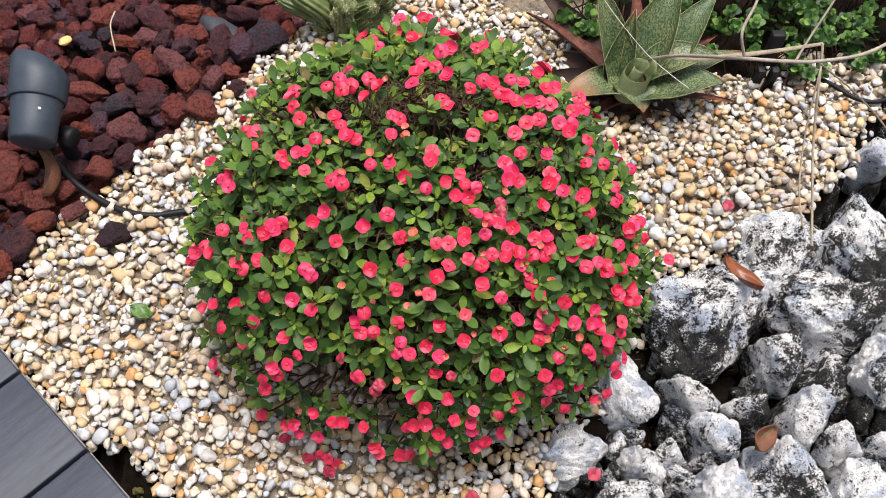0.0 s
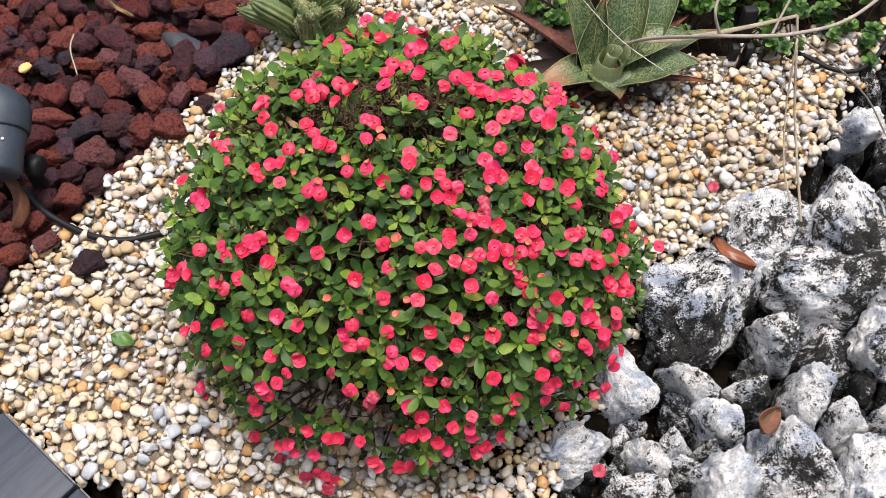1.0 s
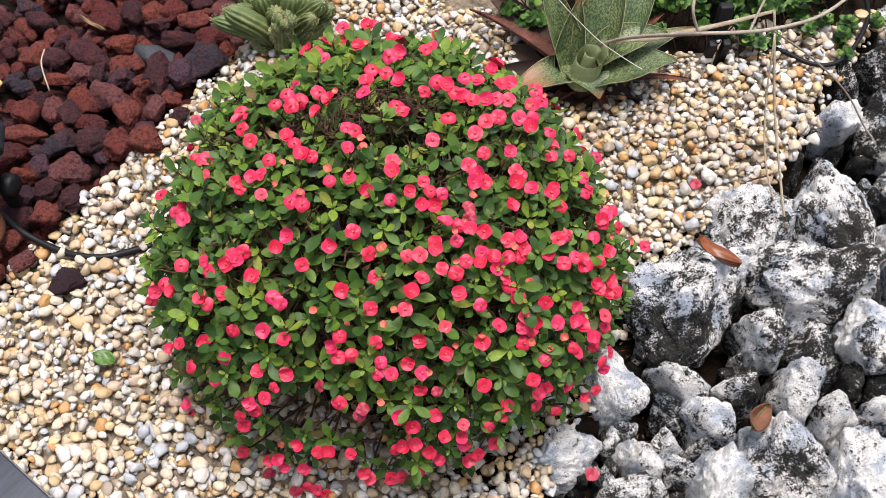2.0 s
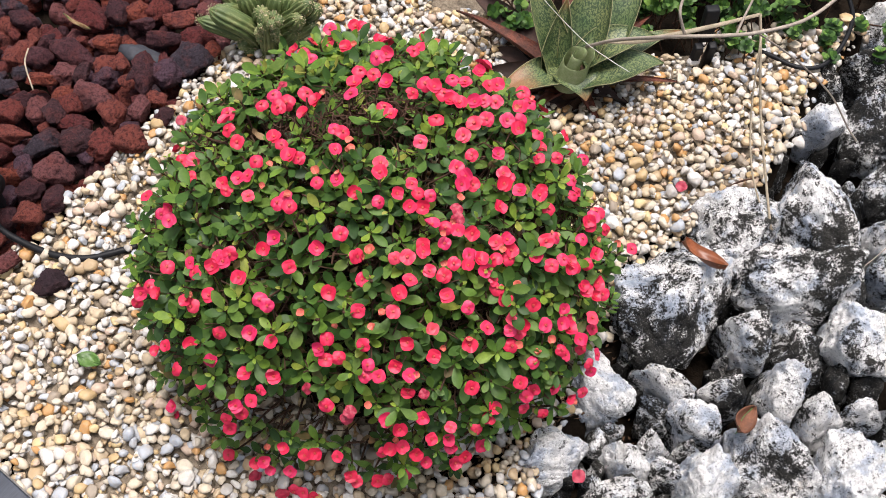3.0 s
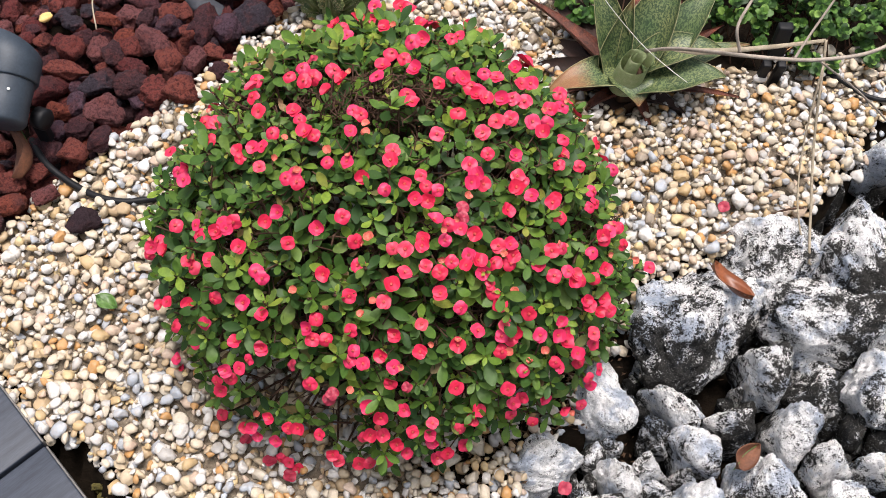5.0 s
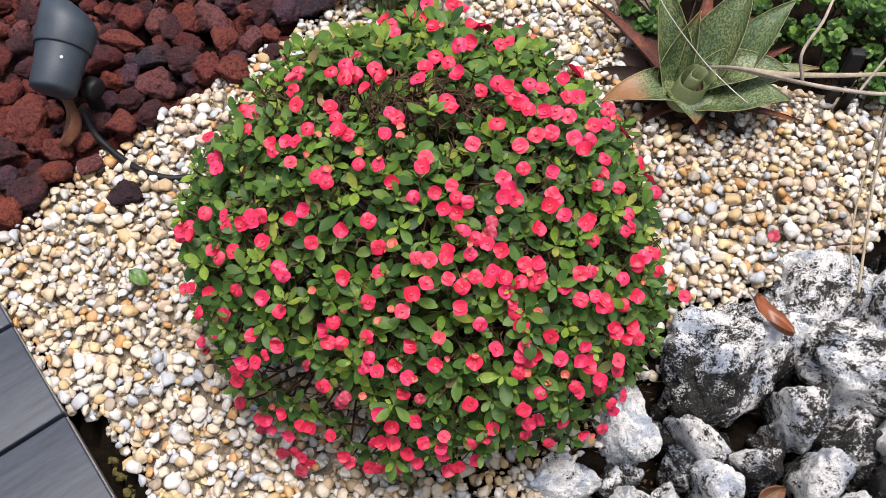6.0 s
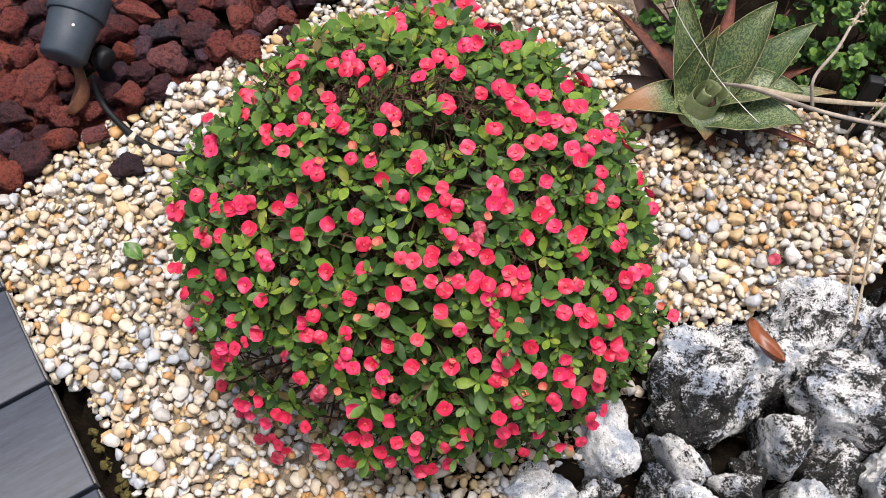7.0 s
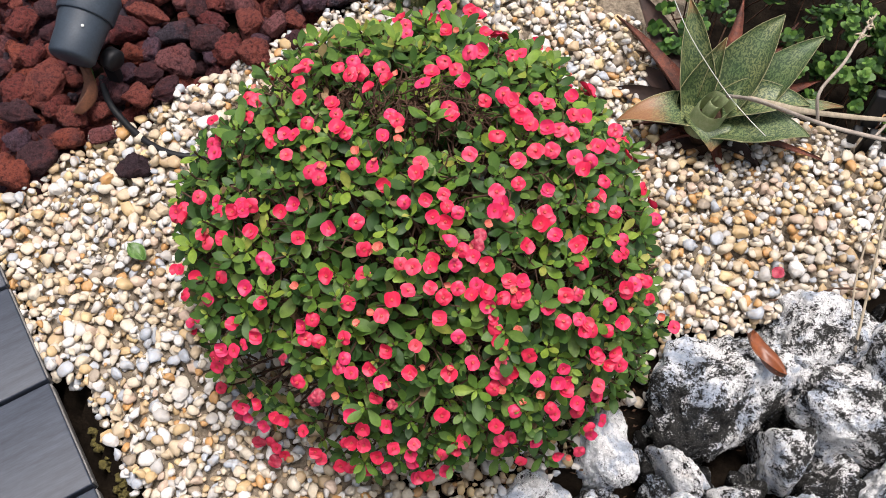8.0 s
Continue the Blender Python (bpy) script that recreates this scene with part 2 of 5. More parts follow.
def aloe_material(name, tip):
    k = Mat(name, 0.5)
    uv = k.node("ShaderNodeUVMap").outputs[0]
    v = k.shift(uv, k.rand())
    wave = k.math("MULTIPLY", k.math("SUBTRACT", k.noise(v, 14.0, 2.0), 0.5), 0.10)
    bent = k.node("ShaderNodeVectorMath")
    bent.operation = "ADD"
    k.put(bent.inputs[0], v)
    k.put(bent.inputs[1], wave)
    spots = k.noise(k.stretch(bent.outputs[0], (52.0, 21.0, 1.0)), 1.0, 2.5, 0.55)
    fine = k.noise(k.coords(), 240.0, 4.0)
    green = k.mix(k.ramp(k.noise(k.coords(), 22.0, 2.0), [(0.35, 0.0), (0.65, 1.0)]), (0.095, 0.150, 0.058), (0.205, 0.225, 0.092))
    c = k.mix(k.ramp(spots, [(0.46, 0.0), (0.525, 0.93)]), green, (0.020, 0.048, 0.019))
    c = k.mix(k.ramp(fine, [(0.3, 0.25), (0.6, 0.0)]), c, (0.05, 0.07, 0.03))
    along = k.node("ShaderNodeSeparateXYZ", Vector=uv).outputs[0]
    ends = k.math("ADD", along, k.math("MULTIPLY", k.math("SUBTRACT", fine, 0.5), 0.3))
    c = k.mix(k.ramp(ends, [(tip, 0.0), (min(tip + 0.25, 1.0), 0.75)]), c, (0.27, 0.105, 0.045))
    return k.colour(c).bump(spots, 0.2, 0.001).m


ALOE, ALOE_SCORCHED = aloe_material("aloe_skin", 1.0), aloe_material("aloe_scorched", 0.40)
ALOE_TIP = aloe_material("aloe_brown_tip", 0.78)
ALOE_PALE = simple("aloe_pale", (0.34, 0.42, 0.20), (0.50, 0.54, 0.32), 150.0, 0.45)

# ---- helpers for building ----
RNG = np.random.default_rng(7)


def mesh_of(name, bm, material, smooth=True):
    me = bpy.data.meshes.new(name)
    bm.to_mesh(me)
    bm.free()
    for f in me.polygons:
        f.use_smooth = smooth
    me.materials.append(material)
    return me


def mesh_arrays(name, verts, faces, material, smooth=True):
    me = bpy.data.meshes.new(name)
    me.from_pydata([tuple(map(float, v)) for v in verts], [], [tuple(map(int, f)) for f in faces])
    flags = np.broadcast_to(np.asarray(smooth, bool), (len(me.polygons),))
    me.polygons.foreach_set("use_smooth", np.ascontiguousarray(flags))
    me.materials.append(material)
    return me


def thing(name, label, category, group="", kind="", at=(0, 0, 0)):
    ob = new(name)
    ob.location = at
    return tagged(ob, label, category, group, kind)


def part(name, bm, material, parent, label="", smooth=True):
    """Links a bmesh, or a finished mesh, as one mesh object under a thing or a part. Its coordinates are the parent's."""
    me = mesh_of(name, bm, material, smooth) if isinstance(bm, bmesh.types.BMesh) else bm
    ob = new(name, me)
    ob.parent = parent
    return tagged(ob, label)


def tube(bm, points, radii, sides=8, cap=True):
    """A round tube along points, with a radius at each."""
    pts = [Vector(p) for p in points]
    rings = []
    for i, p in enumerate(pts):
        d = (pts[min(i + 1, len(pts) - 1)] - pts[max(i - 1, 0)]).normalized()
        u = d.cross(Vector((0.31, 0.17, 0.93))).normalized()
        w = d.cross(u)
        r = radii[i] if isinstance(radii, (list, tuple)) else radii
        rings.append([bm.verts.new(p + r * (math.cos(2 * math.pi * k / sides) * u + math.sin(2 * math.pi * k / sides) * w)) for k in range(sides)])
    for a, b in zip(rings, rings[1:]):
        for k in range(sides):
            bm.faces.new((a[k], a[(k + 1) % sides], b[(k + 1) % sides], b[k]))
    if cap:
        bm.faces.new(rings[0][::-1])
        bm.faces.new(rings[-1])
    return bm


def smooth_line(points, steps=8):
    """Points on a smooth curve through the given ones."""
    p = [np.array(q, float) for q in points]
    p = [2 * p[0] - p[1], *p, 2 * p[-1] - p[-2]]
    out = []
    for i in range(1, len(p) - 2):
        for s in np.arange(steps) / steps:
            a, b, c, d = p[i - 1:i + 3]
            out.append(0.5 * (2 * b + (c - a) * s + (2 * a - 5 * b + 4 * c - d) * s ** 2 + (3 * b - a - 3 * c + d) * s ** 3))
    return [*out, p[-2]]


def box(bm, size, at=(0, 0, 0), bevel=0.0, turn=None):
    m = Matrix.Translation(at) @ (turn or Matrix.Identity(4)) @ Matrix.Diagonal((*size, 1))
    made = bmesh.ops.create_cube(bm, size=1.0, matrix=m)
    if bevel:
        edges = {e for v in made["verts"] for e in v.link_edges}
        bmesh.ops.bevel(bm, geom=list(edges), offset=bevel, segments=2, affect="EDGES", profile=0.6)
    return bm


def lathe(bm, profile, sides=40, m=Matrix.Identity(4)):
    """A turned body from (radius, height) pairs."""
    rings = [[bm.verts.new(m @ Vector((r * math.cos(2 * math.pi * k / sides), r * math.sin(2 * math.pi * k / sides), z))) for k in range(sides)] for r, z in profile]
    for a, b in zip(rings, rings[1:]):
        for k in range(sides):
            bm.faces.new((a[k], a[(k + 1) % sides], b[(k + 1) % sides], b[k]))
    bm.faces.new(rings[0][::-1])
    bm.faces.new(rings[-1])
    return bm


# ---- the plan ----
SOIL_Z = -0.030
DECK_AT, DECK_OUT, DECK_ALONG = Vector((-0.392, 0.433)), Vector((0.692, 0.722)), Vector((0.722, -0.692))
BUSH, BUSH_CORE = Vector((-0.011, 0.652)), Vector((-0.011, 0.652, 0.10))
BUSH_H, BUSH_POWER, BUSH_CAP = 0.360, 1.7, 4.0
LAVA_Y = [0.50, 0.64, 0.70, 0.75, 0.78, 0.82, 0.87, 0.93, 1.00, 1.09, 1.14, 1.30, 1.60]
LAVA_X = [-0.78, -0.56, -0.53, -0.51, -0.49, -0.445, -0.42, -0.36, -0.31, -0.237, -0.20, -0.12, 0.0]
ROCK_Y = [0.30, 0.40, 0.477, 0.50, 0.717, 0.753, 0.784, 0.825, 0.88, 0.94, 1.00, 1.06, 1.20, 1.60]
ROCK_X = [0.125, 0.130, 0.165, 0.205, 0.345, 0.430, 0.470, 0.522, 0.562, 0.600, 0.655, 0.715, 0.87, 1.3]


def lava_edge(y):
    return np.interp(y, LAVA_Y, LAVA_X)


def rock_edge(y):
    return np.interp(y, ROCK_Y, ROCK_X)


def off_deck(x, y):
    return (x - DECK_AT.x) * DECK_OUT.x + (y - DECK_AT.y) * DECK_OUT.y


def bush_reach(dx, dy):
    """How far the bush reaches towards that side."""
    a = math.atan2(dy, dx)
    return 0.2600 + 0.0085 * math.cos(2 * a) - 0.0033 * math.sin(2 * a) - 0.0009 * math.cos(3 * a) - 0.0044 * math.sin(3 * a)


def bush_level(p):
    """Below 1 inside the bush's rounded body, 1 on its surface."""
    dx, dy = p[0] - BUSH.x, p[1] - BUSH.y
    return (math.hypot(dx, dy) / bush_reach(dx, dy)) ** BUSH_POWER + (max(p[2], 0.0) / BUSH_H) ** BUSH_CAP


def dome(x, y):
    """The bush's height over a place in plan; below 0 beside it."""
    q = math.hypot(x - BUSH.x, y - BUSH.y) / bush_reach(x - BUSH.x, y - BUSH.y)
    return BUSH_H * (1 - q ** BUSH_POWER) ** (1 / BUSH_CAP) if q < 1 else BUSH_H * (1 - q)


def in_gravel(x, y):
    return lava_edge(y) < x < rock_edge(y) and off_deck(x, y) > deck_gap(x, y)


def deck_gap(x, y):
    """The bare strip beside the deck, wider past the first joint."""
    s = (x - DECK_AT.x) * DECK_ALONG.x + (y - DECK_AT.y) * DECK_ALONG.y
    return float(np.interp(s, (-0.06, -0.01, 0.025, 0.2), (-0.006, 0.0, 0.024, 0.030)))


def build_ground():
    near = np.linspace(-1.2, 1.2, 161)
    far = np.array([1.6, 2.4, 4, 8, 16, 40, 120, 400])
    xs = np.concatenate([-far[::-1], near, far])
    ys = np.concatenate([-far[::-1] + 0.7, near + 0.7, far + 0.7])
    verts = []
    for y in ys:
        for x in xs:
            z = SOIL_Z + 0.005 * noise.noise((x * 9, y * 9, 0.3)) + 0.004 * noise.noise((x * 31, y * 31, 2.0))
            if off_deck(x, y) < 0.5 * deck_gap(x, y) + 0.004:
                z -= 0.045
            elif in_gravel(x, y):
                z += 0.003
            if rock_edge(y) + 0.02 < x < 1.0 and 0.22 < y < 1.25:
                z -= 0.085
            verts.append((x, y, z))
    n = len(xs)
    faces = [(j * n + i, j * n + i + 1, (j + 1) * n + i + 1, (j + 1) * n + i) for j in range(len(ys) - 1) for i in range(n - 1)]
    tagged(new("ground", mesh_arrays("ground", verts, faces, SOIL)), "dark brown garden soil under stones and mulch", "ground", kind="structure")


build_ground()


# ---- the deck ----
def build_deck():
    deck = thing("deck", "grey composite board deck with a cut edge", "deck", kind="structure")
    turn = Matrix.Rotation(math.atan2(-DECK_OUT.y, -DECK_OUT.x), 4, "Z")
    for i in range(-4, 4):
        mid = DECK_AT + DECK_ALONG * (0.1425 * (i + 0.5)) - DECK_OUT * 0.60
        bm = box(bmesh.new(), (1.196, 0.1375, 0.022), (0, 0, 0), 0.0022)
        b = part("board", bm, DECK, deck)
        b.matrix_local = Matrix.Translation((mid.x, mid.y, 0.001)) @ turn
        end = DECK_AT + DECK_ALONG * (0.1425 * (i + 0.5)) - DECK_OUT * 0.001
        e = part("board_end", box(bmesh.new(), (0.002, 0.134, 0.019), (0, 0, 0), 0.0005), DECK_END, b, "paler sawn board end")
        e.matrix_local = turn.inverted() @ Matrix.Translation((end.x - mid.x, end.y - mid.y, 0)) @ turn
    for s in (0.05, 0.5):
        mid = DECK_AT - DECK_OUT * s
        j = part("joist", box(bmesh.new(), (0.04, 1.14, 0.06), (0, 0, 0), 0.002), BLACK, deck, "black joist beneath the boards")
        j.matrix_local = Matrix.Translation((mid.x, mid.y, -0.0415)) @ turn


build_deck()


def build_moss():
    """Moss on the soil in the gap beside the deck."""
    bm = bmesh.new()
    for k in range(110):
        s, o = 0.05 + 0.13 * RNG.random(), 0.008 + 0.020 * RNG.random()
        p = DECK_AT + DECK_ALONG * s + DECK_OUT * o
        bmesh.ops.create_icosphere(bm, subdivisions=2, radius=0.0022 + 0.004 * RNG.random(), matrix=Matrix.Translation((p.x, p.y, -0.046 - 0.026 * RNG.random())) @ Matrix.Diagonal((1, 1, 0.7, 1)))
    for v in bm.verts:
        v.co += Vector(noise.noise_vector(v.co * 300)) * 0.003
    tagged(new("moss", mesh_of("moss", bm, MOSS)), "olive brown moss in the gap beside the deck", "moss", kind="stuff")


build_moss()


# ---- stones ----
def stone_mesh(name, sx, sy, sz, seed, level, material, facets=9, rough=0.10, pits=0.0, cut=(0.64, 0.92)):
    """A broken stone: a ball cut by random planes, then roughened at two sizes and pitted."""
    rng = np.random.default_rng(seed)
    bm = bmesh.new()
    bmesh.ops.create_icosphere(bm, subdivisions=level, radius=1.0)
    planes = rng.normal(size=(facets, 3))
    planes /= np.linalg.norm(planes, axis=1)[:, None]
    cuts = rng.uniform(*cut, facets)
    off = Vector(rng.uniform(-50, 50, 3))
    size = (sx + sy + sz) / 3
    for v in bm.verts:
        d = np.array(v.co)
        r = 1.08
        for n, c in zip(planes, cuts):
            k = float(d @ n)
            if k > 0.2:
                lim = c / k
                r = min(r, lim) if abs(r - lim) > 0.08 else min(r, lim) - 0.012
        p = Vector(d) * 1.6 + off
        r *= 1 + rough * 1.1 * noise.fractal(p * 1.1, 0.9, 2.1, 3) + rough * 0.55 * noise.fractal(p * 4.0, 0.7, 2.2, 3)
        if pits:
            g = noise.voronoi(p * 2.6)[0][0]
            r -= pits * max(0.0, 0.35 - g)
        v.co = Vector((d[0] * r * sx, d[1] * r * sy, d[2] * r * sz))
    return mesh_of(name, bm, material)


def crag_mesh(name, sx, sy, sz, seed, level, material, rough=1.0):
    """A weathered block: flat breaks that meet in worn edges, with ledges, hollows and a gritty skin."""
    rng = np.random.default_rng(seed)
    bm = bmesh.new()
    bmesh.ops.create_icosphere(bm, subdivisions=level, radius=1.0)
    d = np.array([v.co for v in bm.verts])
    d /= np.linalg.norm(d, axis=1)[:, None]
    planes = rng.normal(size=(15, 3))
    planes /= np.linalg.norm(planes, axis=1)[:, None]
    cuts = rng.uniform(0.68, 0.93, 15)
    k = np.maximum(d @ planes.T, 1e-3)
    # a soft least of the plane distances, so that edges are worn
    r = np.sum((cuts / k) ** -14.0, axis=1) ** (-1 / 14.0)
    r = np.minimum(r, 1.25)
    off = Vector(rng.uniform(-50, 50, 3))
    for i, v in enumerate(bm.verts):
        p = Vector(d[i] * r[i]) * 1.5 + off
        warp = p + 0.35 * Vector(noise.noise_vector(p * 1.4))
        q = 1 + 0.17 * noise.fractal(warp, 0.9, 2.1, 2)
        q += rough * (0.11 * (0.5 - abs(noise.noise(warp * 2.3))) + 0.075 * (0.5 - abs(noise.noise(warp * 5.1))) + 0.04 * (0.5 - abs(noise.noise(p * 10.0))))
        step = noise.noise(warp * 1.7)
        q -= 0.055 * max(0.0, min(1.0, 7 * (step - 0.12)))
        g = noise.voronoi(warp * 3.1)[0][0]
        q -= 0.32 * max(0.0, 0.30 - g) * max(0.0, noise.noise(p * 0.8) + 0.35)
        q += rough * (0.022 * noise.noise(p * 15.0) + 0.016 * noise.noise(p * 31.0))
        v.co = Vector(d[i] * r[i] * q)
    co = np.array([v.co for v in bm.verts])
    low, high = np.percentile(co, 1.5, axis=0), np.percentile(co, 98.5, axis=0)
    co = (2 * (co - low) / (high - low) - 1) * np.array([sx, sy, sz])
    for v, c in zip(bm.verts, co):
        v.co = c
    return mesh_of(name, bm, material)


STONES = [0]


def limestone(x, y, a, b, turn, lichen_shade=0.5, top=0.02, detail=1):
    """One limestone lump: half lengths a and b on the ground, turned by degrees, its top at a height."""
    STONES[0] += 1
    fill = 1.03 if detail == 2 else 0.93
    a, b = a * fill, b * fill
    c = max(0.8 * (a + b) / 2, 0.5 * (top + 0.117))
    tone = "blackened" if lichen_shade > 0.62 else "pale" if lichen_shade < 0.4 else "grey and white"
    size = "large " if detail == 2 else "small " if max(a, b) < 0.024 else ""
    ob = new("limestone_rock", crag_mesh("limestone_rock", a, b, c, 300 + STONES[0], (4, 5, 6)[detail], LIMESTONE))
    ob.matrix_world = pose(x, y, top - c, 0, 0, turn)
    ob["lichen_shade"] = float(lichen_shade)
    return tagged(ob, size + tone + " rough limestone lump in the rock bed", "rock", "limestone rocks")


limestone(0.359, 0.641, 0.079, 0.082, 0, 0.62, 0.052, 2)
limestone(0.462, 0.737, 0.074, 0.045, 12, 0.42, 0.045, 2)
limestone(0.510, 0.653, 0.072, 0.050, -22, 0.52, 0.050, 2)
limestone(0.439, 0.580, 0.030, 0.037, 0, 0.60, 0.022, 1)
limestone(0.512, 0.572, 0.042, 0.038, -20, 0.80, -0.012, 1)
limestone(0.573, 0.563, 0.044, 0.047, 0, 0.36, 0.030, 2)
limestone(0.579, 0.636, 0.025, 0.024, 0, 0.42, 0.005, 1)
limestone(0.643, 0.651, 0.033, 0.031, 0, 0.50, 0.020, 1)
limestone(0.654, 0.708, 0.033, 0.025, 0, 0.52, 0.020, 1)
limestone(0.637, 0.607, 0.019, 0.016, 0, 0.45, -0.010, 0)
limestone(0.571, 0.718, 0.054, 0.086, 8, 0.58, 0.060, 2)
limestone(0.329, 0.538, 0.042, 0.024, -52, 0.48, 0.010, 1)
limestone(0.392, 0.517, 0.033, 0.023, 0, 0.66, 0.006, 1)
limestone(0.352, 0.480, 0.033, 0.027, -10, 0.50, 0.012, 1)
limestone(0.463, 0.510, 0.031, 0.037, -8, 0.36, 0.022, 1)
limestone(0.507, 0.477, 0.029, 0.029, 0, 0.40, 0.004, 1)
limestone(0.554, 0.470, 0.028, 0.017, -18, 0.36, 0.000, 1)
limestone(0.430, 0.421, 0.051, 0.056, 0, 0.42, 0.030, 2)
limestone(0.346, 0.403, 0.032, 0.037, -5, 0.18, 0.022, 2)
limestone(0.264, 0.438, 0.032, 0.024, -10, 0.38, 0.000, 1)
limestone(0.297, 0.460, 0.023, 0.018, 15, 0.52, -0.006, 1)
limestone(0.302, 0.427, 0.023, 0.019, 0, 0.72, -0.012, 1)
limestone(0.309, 0.509, 0.020, 0.021, 0, 0.66, -0.018, 1)
limestone(0.236, 0.536, 0.030, 0.045, 18, 0.22, 0.022, 2)
limestone(0.164, 0.457, 0.049, 0.033, 4, 0.24, 0.012, 2)
limestone(0.236, 0.480, 0.020, 0.026, 0, 0.74, -0.030, 0)
limestone(0.512, 0.400, 0.033, 0.049, -14, 0.28, 0.020, 2)
limestone(0.556, 0.415, 0.026, 0.020, -20, 0.58, 0.000, 1)
limestone(0.248, 0.398, 0.055, 0.024, -5, 0.60, 0.000, 1)
limestone(0.336, 0.455, 0.018, 0.011, 0, 0.48, -0.020, 0)
limestone(0.543, 0.521, 0.017, 0.021, 0, 0.70, -0.015, 0)
limestone(0.578, 0.512, 0.022, 0.018, 0, 0.78, -0.020, 0)
limestone(0.292, 0.591, 0.012, 0.012, 0, 0.40, -0.030, 0)
limestone(0.410, 0.564, 0.009, 0.009, 0, 0.45, -0.030, 0)
limestone(0.586, 0.460, 0.020, 0.020, 0, 0.76, -0.020, 0)
limestone(0.254, 0.491, 0.017, 0.015, 0, 0.70, -0.035, 0)
limestone(0.293, 0.545, 0.015, 0.015, 0, 0.80, -0.050, 0)
limestone(0.630, 0.916, 0.041, 0.023, -5, 0.40, 0.010, 1)
# blackened stone, its crust set heavier to paint in the shade as well
limestone(0.553, 0.876, 0.029, 0.031, 0, 0.80, -0.010, 1)
limestone(0.705, 0.897, 0.043, 0.050, 10, 0.72, 0.020, 1)
limestone(0.747, 1.007, 0.047, 0.038, 0, 0.70, 0.020, 1)
limestone(0.680, 0.992, 0.024, 0.034, 0, 0.76, -0.002, 1)
limestone(0.778, 1.092, 0.038, 0.028, 0, 0.42, 0.020, 1)
limestone(0.675, 0.782, 0.032, 0.033, 0, 0.55, 0.020, 1)
for x, y in ((0.62, 0.40), (0.60, 0.33), (0.66, 0.50), (0.72, 0.60), (0.74, 0.70), (0.79, 0.85), (0.43, 0.335), (0.34, 0.335), (0.52, 0.32), (0.22, 0.345), (0.86, 1.04), (0.82, 0.75), (0.72, 0.48)):
    limestone(x, y, 0.042, 0.038, 40 * x * 31 % 180, 0.5)


def build_small_limestone():
    """Small lumps wedged in the gaps between the large ones, crusted blacker to paint the gap shade."""
    rng = np.random.default_rng(31)
    for k in range(210):
        y = rng.uniform(0.36, 1.02)
        x = rock_edge(y) + rng.uniform(0.02, 0.36)
        if x > 0.74 or dome(x, y) > 0.02:
            continue
        r = rng.uniform(0.009, 0.016)
        limestone(x, y, r * rng.uniform(0.9, 1.3), r, rng.uniform(0, 180), rng.uniform(0.62, 0.95), rng.uniform(-0.068, -0.036), 0)


build_small_limestone()


def lava(x, y, a, b, turn, top=None, label="rust red porous lava rock in the lava bed", fresh=[0]):
    fresh[0] += 1
    a, b = a * 1.03, b * 1.03
    c = 0.74 * (a + b) / 2
    z = SOIL_Z + 0.006 + max(0.85 * c, 0.014) if top is None else top - c
    ob = new("lava_rock", crag_mesh("lava_rock", a, b, c, 900 + fresh[0], 4, LAVA, 2.1))
    ob.matrix_world = pose(x, y, z, 0, 0, turn)
    return tagged(ob, label, "lava rock", "lava rocks")


LAVA_FAR = [(-0.414, 1.200, 0.026, 0.024, -4), (-0.375, 1.202, 0.017, 0.021, -7), (-0.343, 1.202, 0.021, 0.019, -40), (-0.313, 1.208, 0.019, 0.019, -6), (-0.281, 1.184, 0.022, 0.017, -5),
            (-0.532, 1.235, 0.018, 0.011, -6), (-0.511, 1.205, 0.023, 0.016, -20), (-0.496, 1.171, 0.009, 0.016, -6), (-0.513, 1.138, 0.019, 0.020, -6), (-0.478, 1.120, 0.017, 0.017, -19),
            (-0.474, 1.151, 0.012, 0.013, -5), (-0.431, 1.129, 0.033, 0.017, -24), (-0.384, 1.142, 0.019, 0.015, -6), (-0.357, 1.093, 0.009, 0.016, 24), (-0.325, 1.073, 0.019, 0.032, -23),
            (-0.293, 1.067, 0.021, 0.020, -8), (-0.260, 1.097, 0.029, 0.028, -6), (-0.301, 1.142, 0.025, 0.010, -5), (-0.333, 1.174, 0.018, 0.009, -6)]
LAVA_MIDDLE = [(-0.383, 1.079, 0.019, 0.019, -3), (-0.398, 1.038, 0.028, 0.022, -30), (-0.440, 1.047, 0.016, 0.014, -4), (-0.424, 1.024, 0.013, 0.020, 37), (-0.442, 1.091, 0.019, 0.017, -6),
               (-0.415, 1.083, 0.011, 0.016, -5), (-0.471, 1.074, 0.020, 0.009, -6), (-0.503, 1.045, 0.016, 0.013, -4), (-0.520, 1.067, 0.016, 0.012, -7), (-0.509, 1.018, 0.018, 0.018, -6),
               (-0.476, 1.024, 0.017, 0.019, -3), (-0.444, 1.011, 0.016, 0.019, -7), (-0.418, 0.994, 0.024, 0.012, -5), (-0.367, 1.003, 0.019, 0.021, -6), (-0.329, 1.009, 0.014, 0.020, -4),
               (-0.307, 1.028, 0.015, 0.013, -8), (-0.295, 0.993, 0.014, 0.015, -8), (-0.347, 1.057, 0.012, 0.010, -5), (-0.229, 1.114, 0.012, 0.013, -5)]
